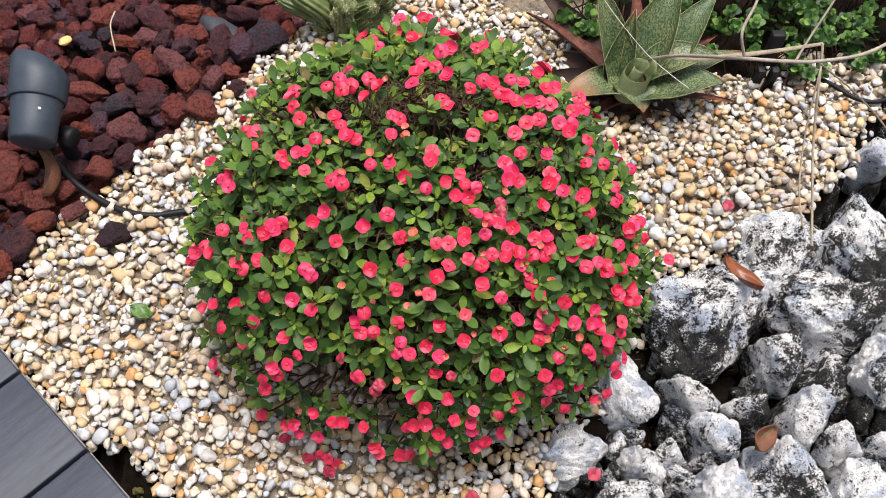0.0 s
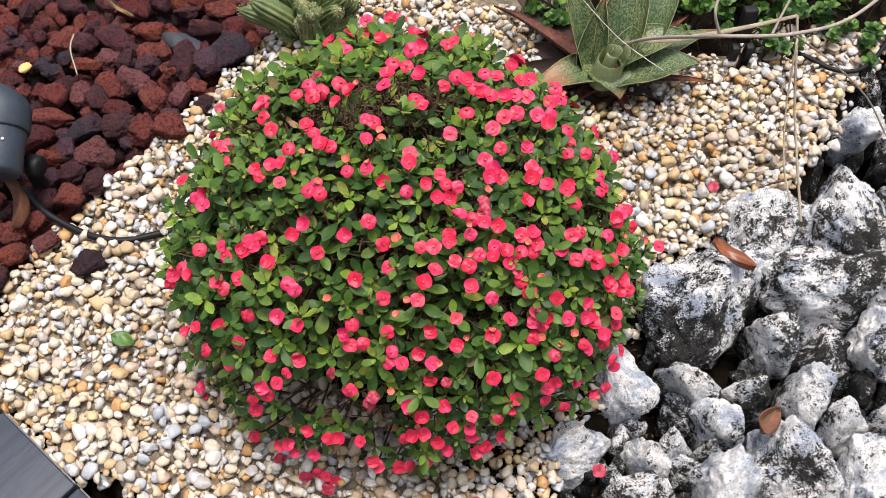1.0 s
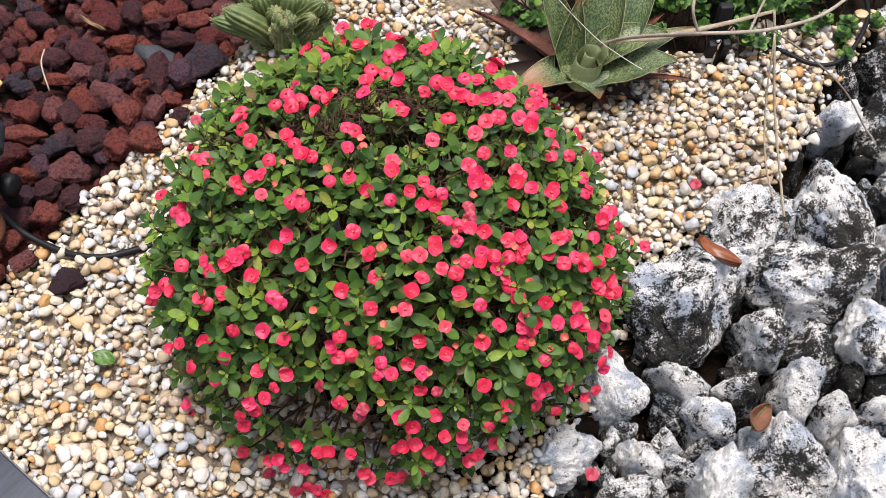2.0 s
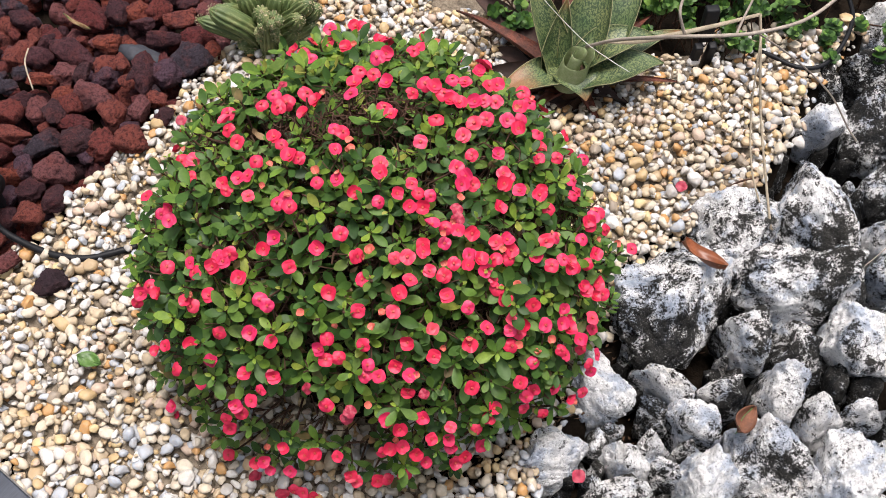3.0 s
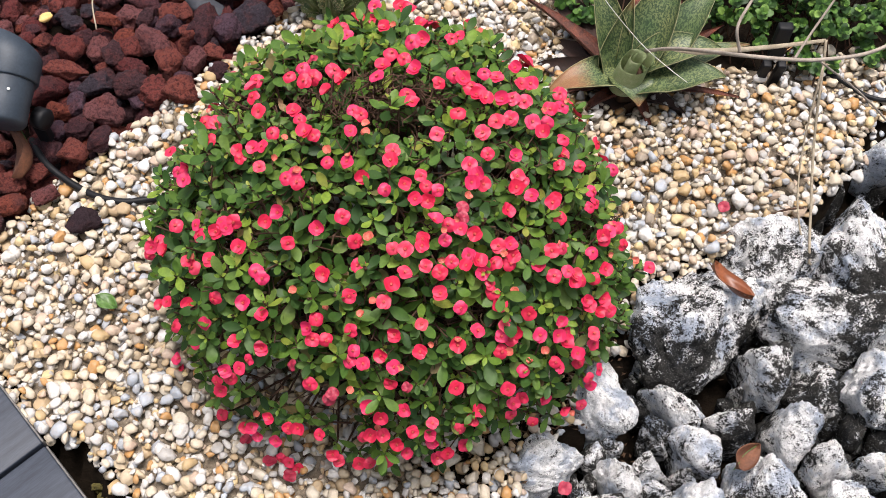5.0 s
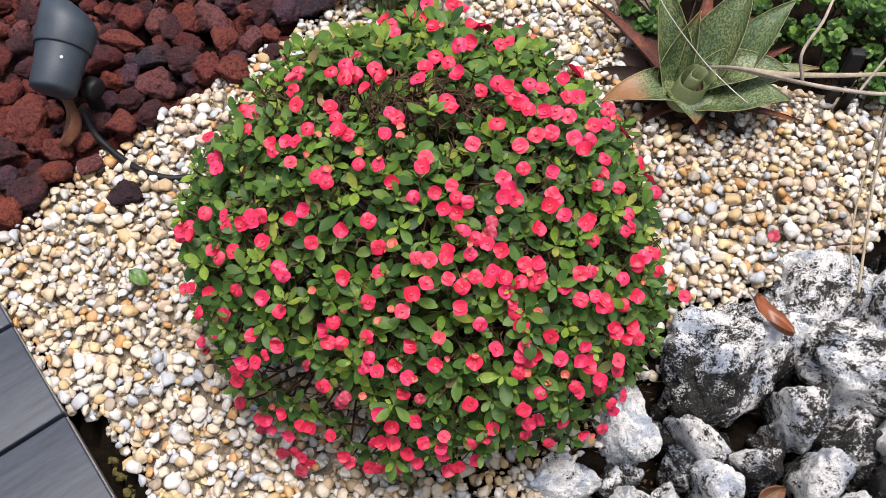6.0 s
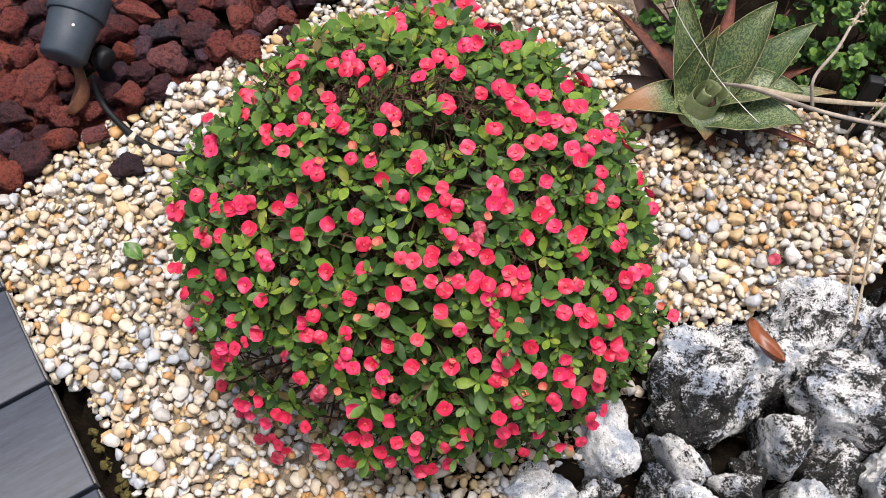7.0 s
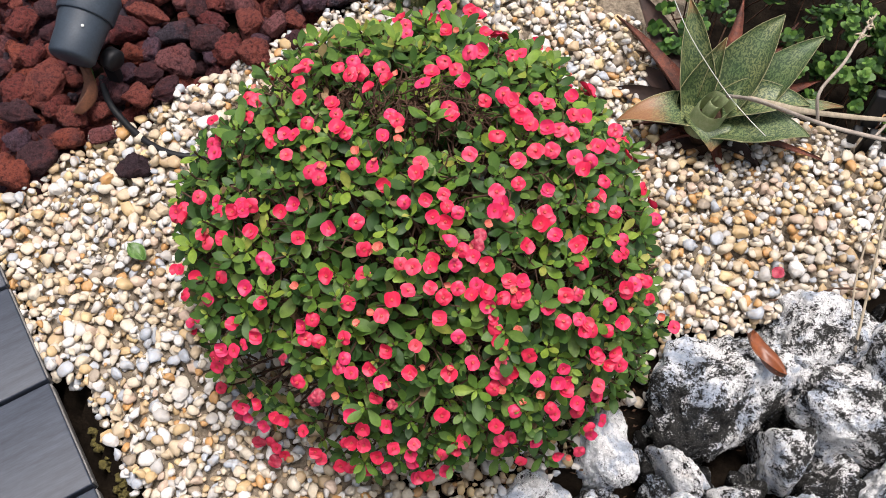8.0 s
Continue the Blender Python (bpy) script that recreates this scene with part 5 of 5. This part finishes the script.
# ---- garden spotlight and wires ----
def build_spotlight():
    tail, way = Vector((-0.521, 0.819, 0.098)), Vector((0.0, 0.95, 0.34)).normalized()
    lamp = thing("garden_spotlight", "dark slate grey plastic garden spotlight on a stake among lava rocks", "garden light", at=(tail.x, tail.y, SOIL_Z))
    q = way.to_track_quat("Z", "Y").to_matrix().to_4x4()
    m = Matrix.Translation(tail - Vector((tail.x, tail.y, SOIL_Z))) @ q @ Matrix.Scale(0.96, 4)
    bm = lathe(bmesh.new(), [(0.012, -0.004), (0.0285, -0.003), (0.0310, 0.001), (0.0318, 0.030), (0.0335, 0.045), (0.0350, 0.060), (0.0350, 0.075), (0.030, 0.076)], 48, m)
    body = part("body", bm, SLATE, lamp)
    bm = bmesh.new()
    sides, rings = 48, []
    for r, z0, slant in ((0.0345, 0.056, 0), (0.0375, 0.056, 0), (0.0385, 0.058, 0), (0.0395, 0.085, 0), (0.0395, 0.118, 1), (0.0375, 0.118, 1), (0.0365, 0.085, 0), (0.0345, 0.070, 0)):
        ring = []
        for k in range(sides):
            a = 2 * math.pi * k / sides
            z = z0 - slant * 0.026 * (1 - math.cos(a - 0.9)) / 2 * 1.2
            ring.append(bm.verts.new(m @ Vector((r * math.cos(a), r * math.sin(a), z))))
        rings.append(ring)
    for a, b in zip(rings, rings[1:] + rings[:1]):
        for k in range(sides):
            bm.faces.new((a[k], a[(k + 1) % sides], b[(k + 1) % sides], b[k]))
    part("glare_shield", bm, SLATE, lamp, "slanted glare shield sleeve")
    bm = lathe(bmesh.new(), [(0.003, 0.078), (0.031, 0.079), (0.031, 0.081), (0.003, 0.082)], 32, m)
    part("lens", bm, BLACK, lamp)
    side = Vector((0.0, -0.005, 0.0))
    knuckle = Matrix.Translation(Vector((0.032, 0.034, 0.094))) @ pose(0, 0, 0, 0, 90, -20)
    bm = lathe(bmesh.new(), [(0.010, -0.012), (0.0145, -0.010), (0.0150, 0.004), (0.0125, 0.007), (0.004, 0.0075)], 28, knuckle)
    part("knuckle", bm, BLACK, lamp, "black swivel knob")
    bm = box(bmesh.new(), (0.016, 0.014, 0.100), (0.022, 0.036, 0.040), 0.002)
    part("stake", bm, BLACK, lamp)
    speck = part("speck", lathe(bmesh.new(), [(0.0005, -0.0003), (0.0022, 0.0), (0.0018, 0.0007), (0.0004, 0.0009)], 10), SPECK, body, "small white mark")
    speck.matrix_local = m @ pose(0, 0, 0.036) @ pose(0, 0, 0, 0, 0, 120) @ pose(0.0338, 0, 0, 0, 90, 0)


build_spotlight()


def wire(name, points, radius, label, material=BLACK, category="cable"):
    bm = tube(bmesh.new(), smooth_line(points, 8), radius, 10)
    return tagged(new(name, mesh_of(name, bm, material)), label, category)


wire("cable", [(-0.524, 0.857, 0.012), (-0.493, 0.817, 0.018), (-0.465, 0.797, 0.013), (-0.438, 0.782, 0.010), (-0.411, 0.771, 0.009), (-0.380, 0.767, 0.007), (-0.351, 0.774, 0.004), (-0.320, 0.784, 0.000)], 0.0046, "black cable running over gravel from the spotlight")
wire("cable", [(0.530, 1.06, -0.002), (0.575, 1.029, 0.008), (0.608, 0.998, 0.010), (0.638, 0.989, 0.011), (0.668, 1.003, 0.012), (0.701, 1.040, 0.014), (0.726, 1.085, 0.012), (0.74, 1.15, 0.004)], 0.0034, "black cable looped on gravel beside rocks")


def build_stake():
    at = Vector((0.481, 1.026, SOIL_Z))
    stake = thing("plastic_stake", "black plastic light stake with two prongs in gravel", "stake", at=at)
    part("shank", box(bmesh.new(), (0.020, 0.014, 0.062), (0.002, 0.012, 0.096), 0.003), BLACK, stake)
    for x in (-0.009, 0.011):
        part("prong", box(bmesh.new(), (0.0115, 0.012, 0.070), (x, 0.004, 0.034), 0.002, Matrix.Rotation(0.18, 4, "X")), BLACK, stake)


build_stake()


# ---- dry stalks, twigs and fallen leaves ----
def stalk(name, label, lines, material):
    """A dry stalk with its side shoots: lines of points with the radius at both ends."""
    top = None
    for i, (pts, r0, r1) in enumerate(lines):
        line = smooth_line(pts, 7)
        bm = tube(bmesh.new(), line, [r0 + (r1 - r0) * k / (len(line) - 1) for k in range(len(line))], 8)
        if top is None:
            top = tagged(new(name, mesh_of(name, bm, material)), label, "dry stalk")
        else:
            part("side_shoot", bm, material, top)
    return top


dry_stalk = stalk("flower_stalk", "grey dry flower stalk with bare shoots arching out of the aloe",
      [([(0.292, 0.975, 0.105), (0.318, 0.925, 0.165), (0.366, 0.838, 0.252), (0.410, 0.832, 0.255), (0.455, 0.836, 0.252), (0.512, 0.850, 0.252), (0.565, 0.884, 0.255), (0.63, 0.94, 0.26)], 0.0024, 0.0021),
       ([(0.368, 0.842, 0.249), (0.359, 0.853, 0.280), (0.376, 0.885, 0.295), (0.388, 0.920, 0.295), (0.400, 0.950, 0.295)], 0.0019, 0.0014),
       ([(0.425, 0.833, 0.254), (0.437, 0.850, 0.268), (0.455, 0.872, 0.292), (0.48, 0.90, 0.33)], 0.0016, 0.0011)], GREY_STALK)


def build_seed_head():
    """Frayed bits at the end of the curved side shoot."""
    rng = np.random.default_rng(8)
    bm = bmesh.new()
    for k in range(26):
        p = Vector((0.388, 0.920, 0.295)).lerp(Vector((0.402, 0.956, 0.295)), rng.random())
        way = (Vector((0.3, 0.8, 0.2)) + Vector(rng.normal(size=3)) * 0.8).normalized() * rng.uniform(0.004, 0.010)
        tube(bm, [p, p + way * 0.6 + Vector(rng.normal(size=3)) * 0.001, p + way], [0.0012, 0.0009, 0.0004], 5)
    part("seed_head", bm, STRAW, dry_stalk, "frayed tan dry seed head")


build_seed_head()


def blade(name, label, pts, widths, material, category, thick=0.0009, fold=0.25):
    """A thin dry blade along points."""
    line = smooth_line(pts, 6)
    bm = bmesh.new()
    rows = []
    for i, p in enumerate(line):
        s = i / (len(line) - 1)
        d = Vector(line[min(i + 1, len(line) - 1)] - line[max(i - 1, 0)]).normalized()
        side = d.cross(Vector((0.1, -0.5, 0.85))).normalized()
        up = side.cross(d)
        w = np.interp(s, np.linspace(0, 1, len(widths)), widths) / 2
        rows.append([bm.verts.new(Vector(p) + side * c * w + up * (fold * w * abs(c) + o)) for c, o in ((-1, 0), (0, 0), (1, 0), (1, -thick), (0, -thick), (-1, -thick))])
    for a, b in zip(rows, rows[1:]):
        for k in range(6):
            bm.faces.new((a[k], a[(k + 1) % 6], b[(k + 1) % 6], b[k]))
    bm.faces.new(rows[0][::-1])
    bm.faces.new(rows[-1])
    return tagged(new(name, mesh_of(name, bm, material)), label, category)


straw = blade("dry_blade", "long tan dry blade folded down onto the rocks", [(0.318, 0.990, 0.095), (0.36, 0.945, 0.140), (0.42, 0.905, 0.195), (0.474, 0.886, 0.230)], (0.002, 0.0095, 0.0065, 0.005, 0.004), STRAW, "dry leaf")
part("hanging_piece", tube(bmesh.new(), smooth_line([(0.474, 0.886, 0.231), (0.476, 0.868, 0.205), (0.482, 0.820, 0.130), (0.490, 0.755, 0.060), (0.494, 0.712, 0.022)], 6), 0.0017, 7), STRAW, straw)
part("hanging_piece", tube(bmesh.new(), smooth_line([(0.476, 0.870, 0.210), (0.472, 0.825, 0.130), (0.474, 0.775, 0.070), (0.488, 0.725, 0.028), (0.497, 0.712, 0.020)], 6), 0.0012, 7), STRAW, straw)
wire("twig", [(0.452, 0.838, 0.250), (0.53, 0.86, 0.17), (0.60, 0.87, 0.09), (0.64, 0.86, 0.03), (0.655, 0.85, 0.012)], 0.0012, "thin brown twig leaning on the rocks", GREY_STALK, "twig")
wire("fibre", [(0.185, 0.985, 0.26), (0.225, 0.966, 0.205), (0.281, 0.963, 0.132), (0.320, 0.953, 0.100), (0.349, 0.947, 0.079)], 0.0005, "fine white fibre hanging over the aloe", SPECK, "fibre")
wire("twig", [(0.585, 0.640, 0.022), (0.61, 0.655, 0.022), (0.64, 0.675, 0.024)], 0.0006, "thin dry twig on the rocks", GREY_STALK, "twig")
wire("twig", [(-0.475, 1.045, 0.030), (-0.487, 1.085, 0.042), (-0.485, 1.112, 0.045)], 0.0011, "thin dry grass stem on lava rocks", STRAW, "twig")
wire("twig", [(0.395, 0.762, 0.004), (0.43, 0.775, 0.006), (0.47, 0.795, 0.012), (0.50, 0.80, 0.016)], 0.0014, "dark twig between gravel and rocks", STEM, "twig")


def fallen_leaf(at, turn, length, width, cup, material, label, tilt=(0, 0)):
    bm = bmesh.new()
    rows, n = [], 11
    for i in range(n):
        s = i / (n - 1)
        w = 0.5 * width * (math.sin(math.pi * s ** 0.85) ** 0.75 + 0.02)
        row = []
        for low in (0, 1):
            for j in (range(7) if not low else range(6, -1, -1)):
                c = j / 3 - 1
                z = cup * width * (c * c - 0.25) + cup * length * 0.3 * (2 * s - 1) ** 2 + 0.002 * math.sin(7 * s + 3 * c) - 0.0009 * low
                row.append(bm.verts.new((length * (s - 0.5), w * c, z)))
        rows.append(row)
    k = len(rows[0])
    for a, b in zip(rows, rows[1:]):
        for j in range(k):
            bm.faces.new((a[j], a[(j + 1) % k], b[(j + 1) % k], b[j]))
    bm.faces.new(rows[0][::-1])
    bm.faces.new(rows[-1])
    ob = new("fallen_leaf", mesh_of("fallen_leaf", bm, material))
    ob.matrix_world = pose(*at, tilt[0], tilt[1], turn)
    rib = bmesh.new()
    tube(rib, [(length * (s - 0.56), 0, cup * (-0.25 * width + length * 0.3 * (2 * s - 1) ** 2) + 0.002 * math.sin(7 * s) + 0.0003) for s in np.linspace(0, 1, 9)], 0.0006, 5)
    part("midrib", rib, DRY if material is RUST else GREEN_LEAF, ob)
    return tagged(ob, label, "fallen leaf")


fallen_leaf((0.385, 0.658, 0.055), -42, 0.060, 0.026, 0.35, RUST, "glossy rust brown fallen leaf wedged between limestone rocks", (-24, 6))
fallen_leaf((0.396, 0.464, 0.008), 48, 0.044, 0.026, 0.3, BROWN, "dull brown curled leaf between limestone rocks", (30, 10))
fallen_leaf((0.575, 0.472, 0.008), 80, 0.05, 0.024, 0.4, RUST, "brown fallen leaf between limestone rocks", (30, 0))
fallen_leaf((-0.506, 0.812, 0.040), -80, 0.066, 0.021, 0.7, BROWN, "curled dull brown leaf standing among lava rocks", (52, 22))
fallen_leaf((-0.361, 0.613, 0.018), -25, 0.032, 0.020, 0.15, GREEN_LEAF, "small green fallen leaf on gravel", (6, 4))
fallen_leaf((-0.415, 1.145, 0.052), -35, 0.046, 0.006, 0.5, WITHERED, "pale dry leaf curl on lava rocks", (0, 10))


def scrap(at, size, material, label, seed, category):
    ob = new("scrap", stone_mesh("scrap", size, size * 0.7, size * 0.35, seed, 3, material, 5, 0.15))
    ob.matrix_world = pose(*at, 10, 0, 53 * seed % 180)
    tagged(ob, label, category)


scrap((-0.550, 1.055, 0.040), 0.011, YELLOW, "yellow wood chip on lava rocks", 1, "chip")
for k, (x, y) in enumerate(((0.195, 0.415), (0.055, 0.385), (-0.11, 0.412), (-0.135, 0.428), (-0.165, 0.452), (0.02, 0.376), (0.40, 0.80), (-0.27, 0.985))):
    ob = new("fallen_flower", bract_pair())
    ob.data.materials[0] = FADED
    ob.matrix_world = pose(x, y, 0.010, 20, 10, 47 * k) @ Matrix.Diagonal((1.15, 1.15, 1.15, 1))
    tagged(ob, "withered dark magenta flower lying on stones", "fallen flower", "fallen flowers")


def build_mulch():
    """Brown litter on the soil at the foot of the bush and between the rocks."""
    rng = np.random.default_rng(77)
    verts, faces = [], []
    for k in range(4200):
        if k >= 2600:
            x, y = rng.uniform(0.02, 0.30), rng.uniform(0.38, 0.60)
            if x > rock_edge(y) + 0.01:
                continue
        elif k < 2250:
            a, r = rng.uniform(0, math.tau), rng.uniform(0.10, 0.33)
            x, y = BUSH.x + 0.02 + r * math.cos(a), BUSH.y + r * math.sin(a)
            if x < rock_edge(y) - 0.06 and r > 0.26:
                continue
        else:
            y = rng.uniform(0.36, 0.9)
            x = rock_edge(y) + rng.uniform(-0.03, 0.35)
        m = pose(x, y, SOIL_Z + rng.uniform(0.004, 0.012) + (0.008 if x < rock_edge(y) else -0.08 if x > rock_edge(y) + 0.02 else 0), *rng.uniform(-30, 30, 2), rng.uniform(0, 360))
        l, w, h = rng.uniform(0.0015, 0.0055), rng.uniform(0.0006, 0.0018), 0.0005
        n = len(verts)
        for c in ((-l, 0, 0), (0, -w, h), (l, 0, h * 2), (0, w, h), (0, 0, h * 3), (0, 0, -h)):
            verts.append(m @ Vector(c))
        faces += [(n, n + 1, n + 4), (n + 1, n + 2, n + 4), (n + 2, n + 3, n + 4), (n + 3, n, n + 4), (n + 1, n, n + 5), (n + 2, n + 1, n + 5), (n + 3, n + 2, n + 5), (n, n + 3, n + 5)]
    tagged(new("leaf_litter", mesh_arrays("leaf_litter", verts, faces, LITTER, False)), "brown dry leaf litter on dark soil", "litter", kind="stuff")


build_mulch()


# ---- the gravel ----
def build_gravel():
    rng = np.random.default_rng(11)
    bed = thing("gravel_bed", "rounded cream, white and tan river pebbles", "gravel", kind="structure")
    shapes = []
    for k in range(26):
        bm = bmesh.new()
        bmesh.ops.create_icosphere(bm, subdivisions=2, radius=1.0)
        off = Vector(rng.uniform(-40, 40, 3))
        cuts = [(rng.uniform(0.50, 0.86), Vector(rng.normal(size=3)).normalized()) for n in range(9)]
        cut_by = {}
        for v in bm.verts:
            d = v.co.copy()
            e = sum(abs(c) ** 2.6 for c in d) ** (-1 / 2.6)
            r = e * (1 + 0.22 * noise.noise(d * 0.9 + off) + 0.07 * noise.noise(d * 2.2 + off))
            for n, (cut, way) in enumerate(cuts):
                t = d.dot(way)
                if t > 0.25 and cut / t < r:
                    r, cut_by[v.index] = cut / t, n
            v.co = d * r
        bm.verts.ensure_lookup_table()
        faces = [tuple(v.index for v in f.verts) for f in bm.faces]
        soft = [len({cut_by.get(q, -1) for q in f}) > 1 or cut_by.get(f[0], -1) < 0 for f in faces]
        reach = max(v.co.length for v in bm.verts)
        shapes.append((np.array([v.co for v in bm.verts]) * 1.11 / reach, faces, soft))
        bm.free()
    meshes = [mesh_arrays("pebble", v, f, PEBBLE, soft) for v, f, soft in shapes]
    # pebbles are dropped one by one on a height map
    x0, y0, cell = -0.82, 0.20, 0.003
    w, h = 600, 440
    base = SOIL_Z + 0.014
    top = np.full((h, w), base)
    placed, single = [], []
    made = 0
    while made < 38000:
        # of a few chance places, the one lying lowest
        best = None
        for trial in range(5):
            x, y = rng.uniform(-0.8, 0.95), rng.uniform(0.22, 1.40)
            if off_deck(x, y) < deck_gap(x, y) + 0.003 + 0.004 * noise.noise((x * 25, y * 25, 1)) or not lava_edge(y) - 0.012 * rng.random() < x < rock_edge(y) + (0.006 if y > 0.62 else 0.0) + 0.010 * rng.normal():
                continue
            i, j = int((y - y0) / cell), int((x - x0) / cell)
            if 5 < i < h - 5 and 5 < j < w - 5:
                low = float(top[i - 1:i + 2, j - 1:j + 2].mean())
                if best is None or low < best[0]:
                    best = low, x, y, i, j
        made += 0.4 if best is None else 1
        if best is None:
            continue
        low, x, y, i, j = best
        if math.hypot(x - BUSH.x, y - BUSH.y) < 0.15:
            continue
        if x > 0.26 and y > 1.085 + 0.03 * noise.noise((x * 14, y * 14, 3.0)) - 0.10 * max(0.0, min(1.0, (x - 0.36) / 0.2)) * (x < 0.50):
            continue
        if 0.10 < x <= 0.26 and y > 1.165 + 0.03 * noise.noise((x * 14, y * 14, 3.0)):
            continue
        soily = y < 0.50 and x > 0.05 and rng.random() < 0.42 or (math.hypot(x - 0.26, y - 0.60) < 0.11 and rng.random() < 0.8)
        if soily or (dome(x, y) > 0.0 and rng.random() < 0.12):
            continue
        a = rng.uniform(0.0036, 0.0052) if rng.random() < 0.24 else min(0.0122, max(0.0045, rng.lognormal(math.log(0.0076), 0.26)))
        b, c = a * rng.uniform(0.64, 0.98), a * rng.uniform(0.45, 0.75)
        k = max(2, int(0.85 * a / cell))
        if not (k < i < h - k and k < j < w - k):
            continue
        patch = top[i - k:i + k + 1, j - k:j + k + 1]
        low = float(np.percentile(patch, 50))
        if low > 0.008:
            continue
        z = low + 0.62 * c
        slope = (float(patch[:, -1].mean() - patch[:, 0].mean()), float(patch[-1].mean() - patch[0].mean()))
        span = 2 * k * cell
        m = pose(x, y, z, math.degrees(math.atan2(slope[1], span)) * 0.7 + rng.normal() * 12, -math.degrees(math.atan2(slope[0], span)) * 0.7 + rng.normal() * 12, 0) @ pose(0, 0, 0, 0, 0, rng.uniform(0, 360)) @ Matrix.Diagonal((a, b, c, 1))
        yy, xx = np.mgrid[-k:k + 1, -k:k + 1] / (k + 0.3)
        cap = z + c * np.sqrt(np.maximum(0, 1 - xx ** 2 - yy ** 2)) * 0.9
        np.maximum(patch, np.where(xx ** 2 + yy ** 2 < 1, cap, -1), out=patch)
        s = int(rng.integers(0, 26))
        if made > 5000 and -0.42 < x < -0.20 and 0.40 < y < 0.62 and low > -0.012 and len(single) < 300:
            single.append((s, m))
        else:
            placed.append((s, m))
    for s, m in single:
        part("pebble", meshes[s], None, bed).matrix_local = m
    joined("pebble_mass", shapes, placed, PEBBLES, bed)
    # sandy grit that fills the hollows between the pebbles
    step, at, verts, faces = 0.008, {}, [], []
    for i in range(215):
        for j in range(145):
            x, y = -0.80 + step * i, 0.22 + step * j
            if not (in_gravel(x - 0.012, y) and in_gravel(x + 0.012, y) and off_deck(x, y) > deck_gap(x, y) + 0.012) or (x > 0.26 and y > 1.06):
                continue
            if (y < 0.50 and x > 0.03) or math.hypot(x - 0.26, y - 0.60) < 0.11 or math.hypot(x - BUSH.x, y - BUSH.y) < 0.13:
                continue
            at[i, j] = len(verts)
            r, c = int((y - y0) / cell), int((x - x0) / cell)
            low = float(np.percentile(top[max(r - 3, 0):r + 4, max(c - 3, 0):c + 4], 12))
            verts.append((x, y, max(SOIL_Z + 0.011, low - 0.0085) + 0.0015 * noise.noise((x * 60, y * 60, 5.0))))
    for i, j in at:
        if all(q in at for q in ((i + 1, j), (i, j + 1), (i + 1, j + 1))):
            faces.append((at[i, j], at[i + 1, j], at[i + 1, j + 1], at[i, j + 1]))
    part("grit", mesh_arrays("grit", verts, faces, GRIT), None, bed, "sandy grit between the pebbles")


build_gravel()
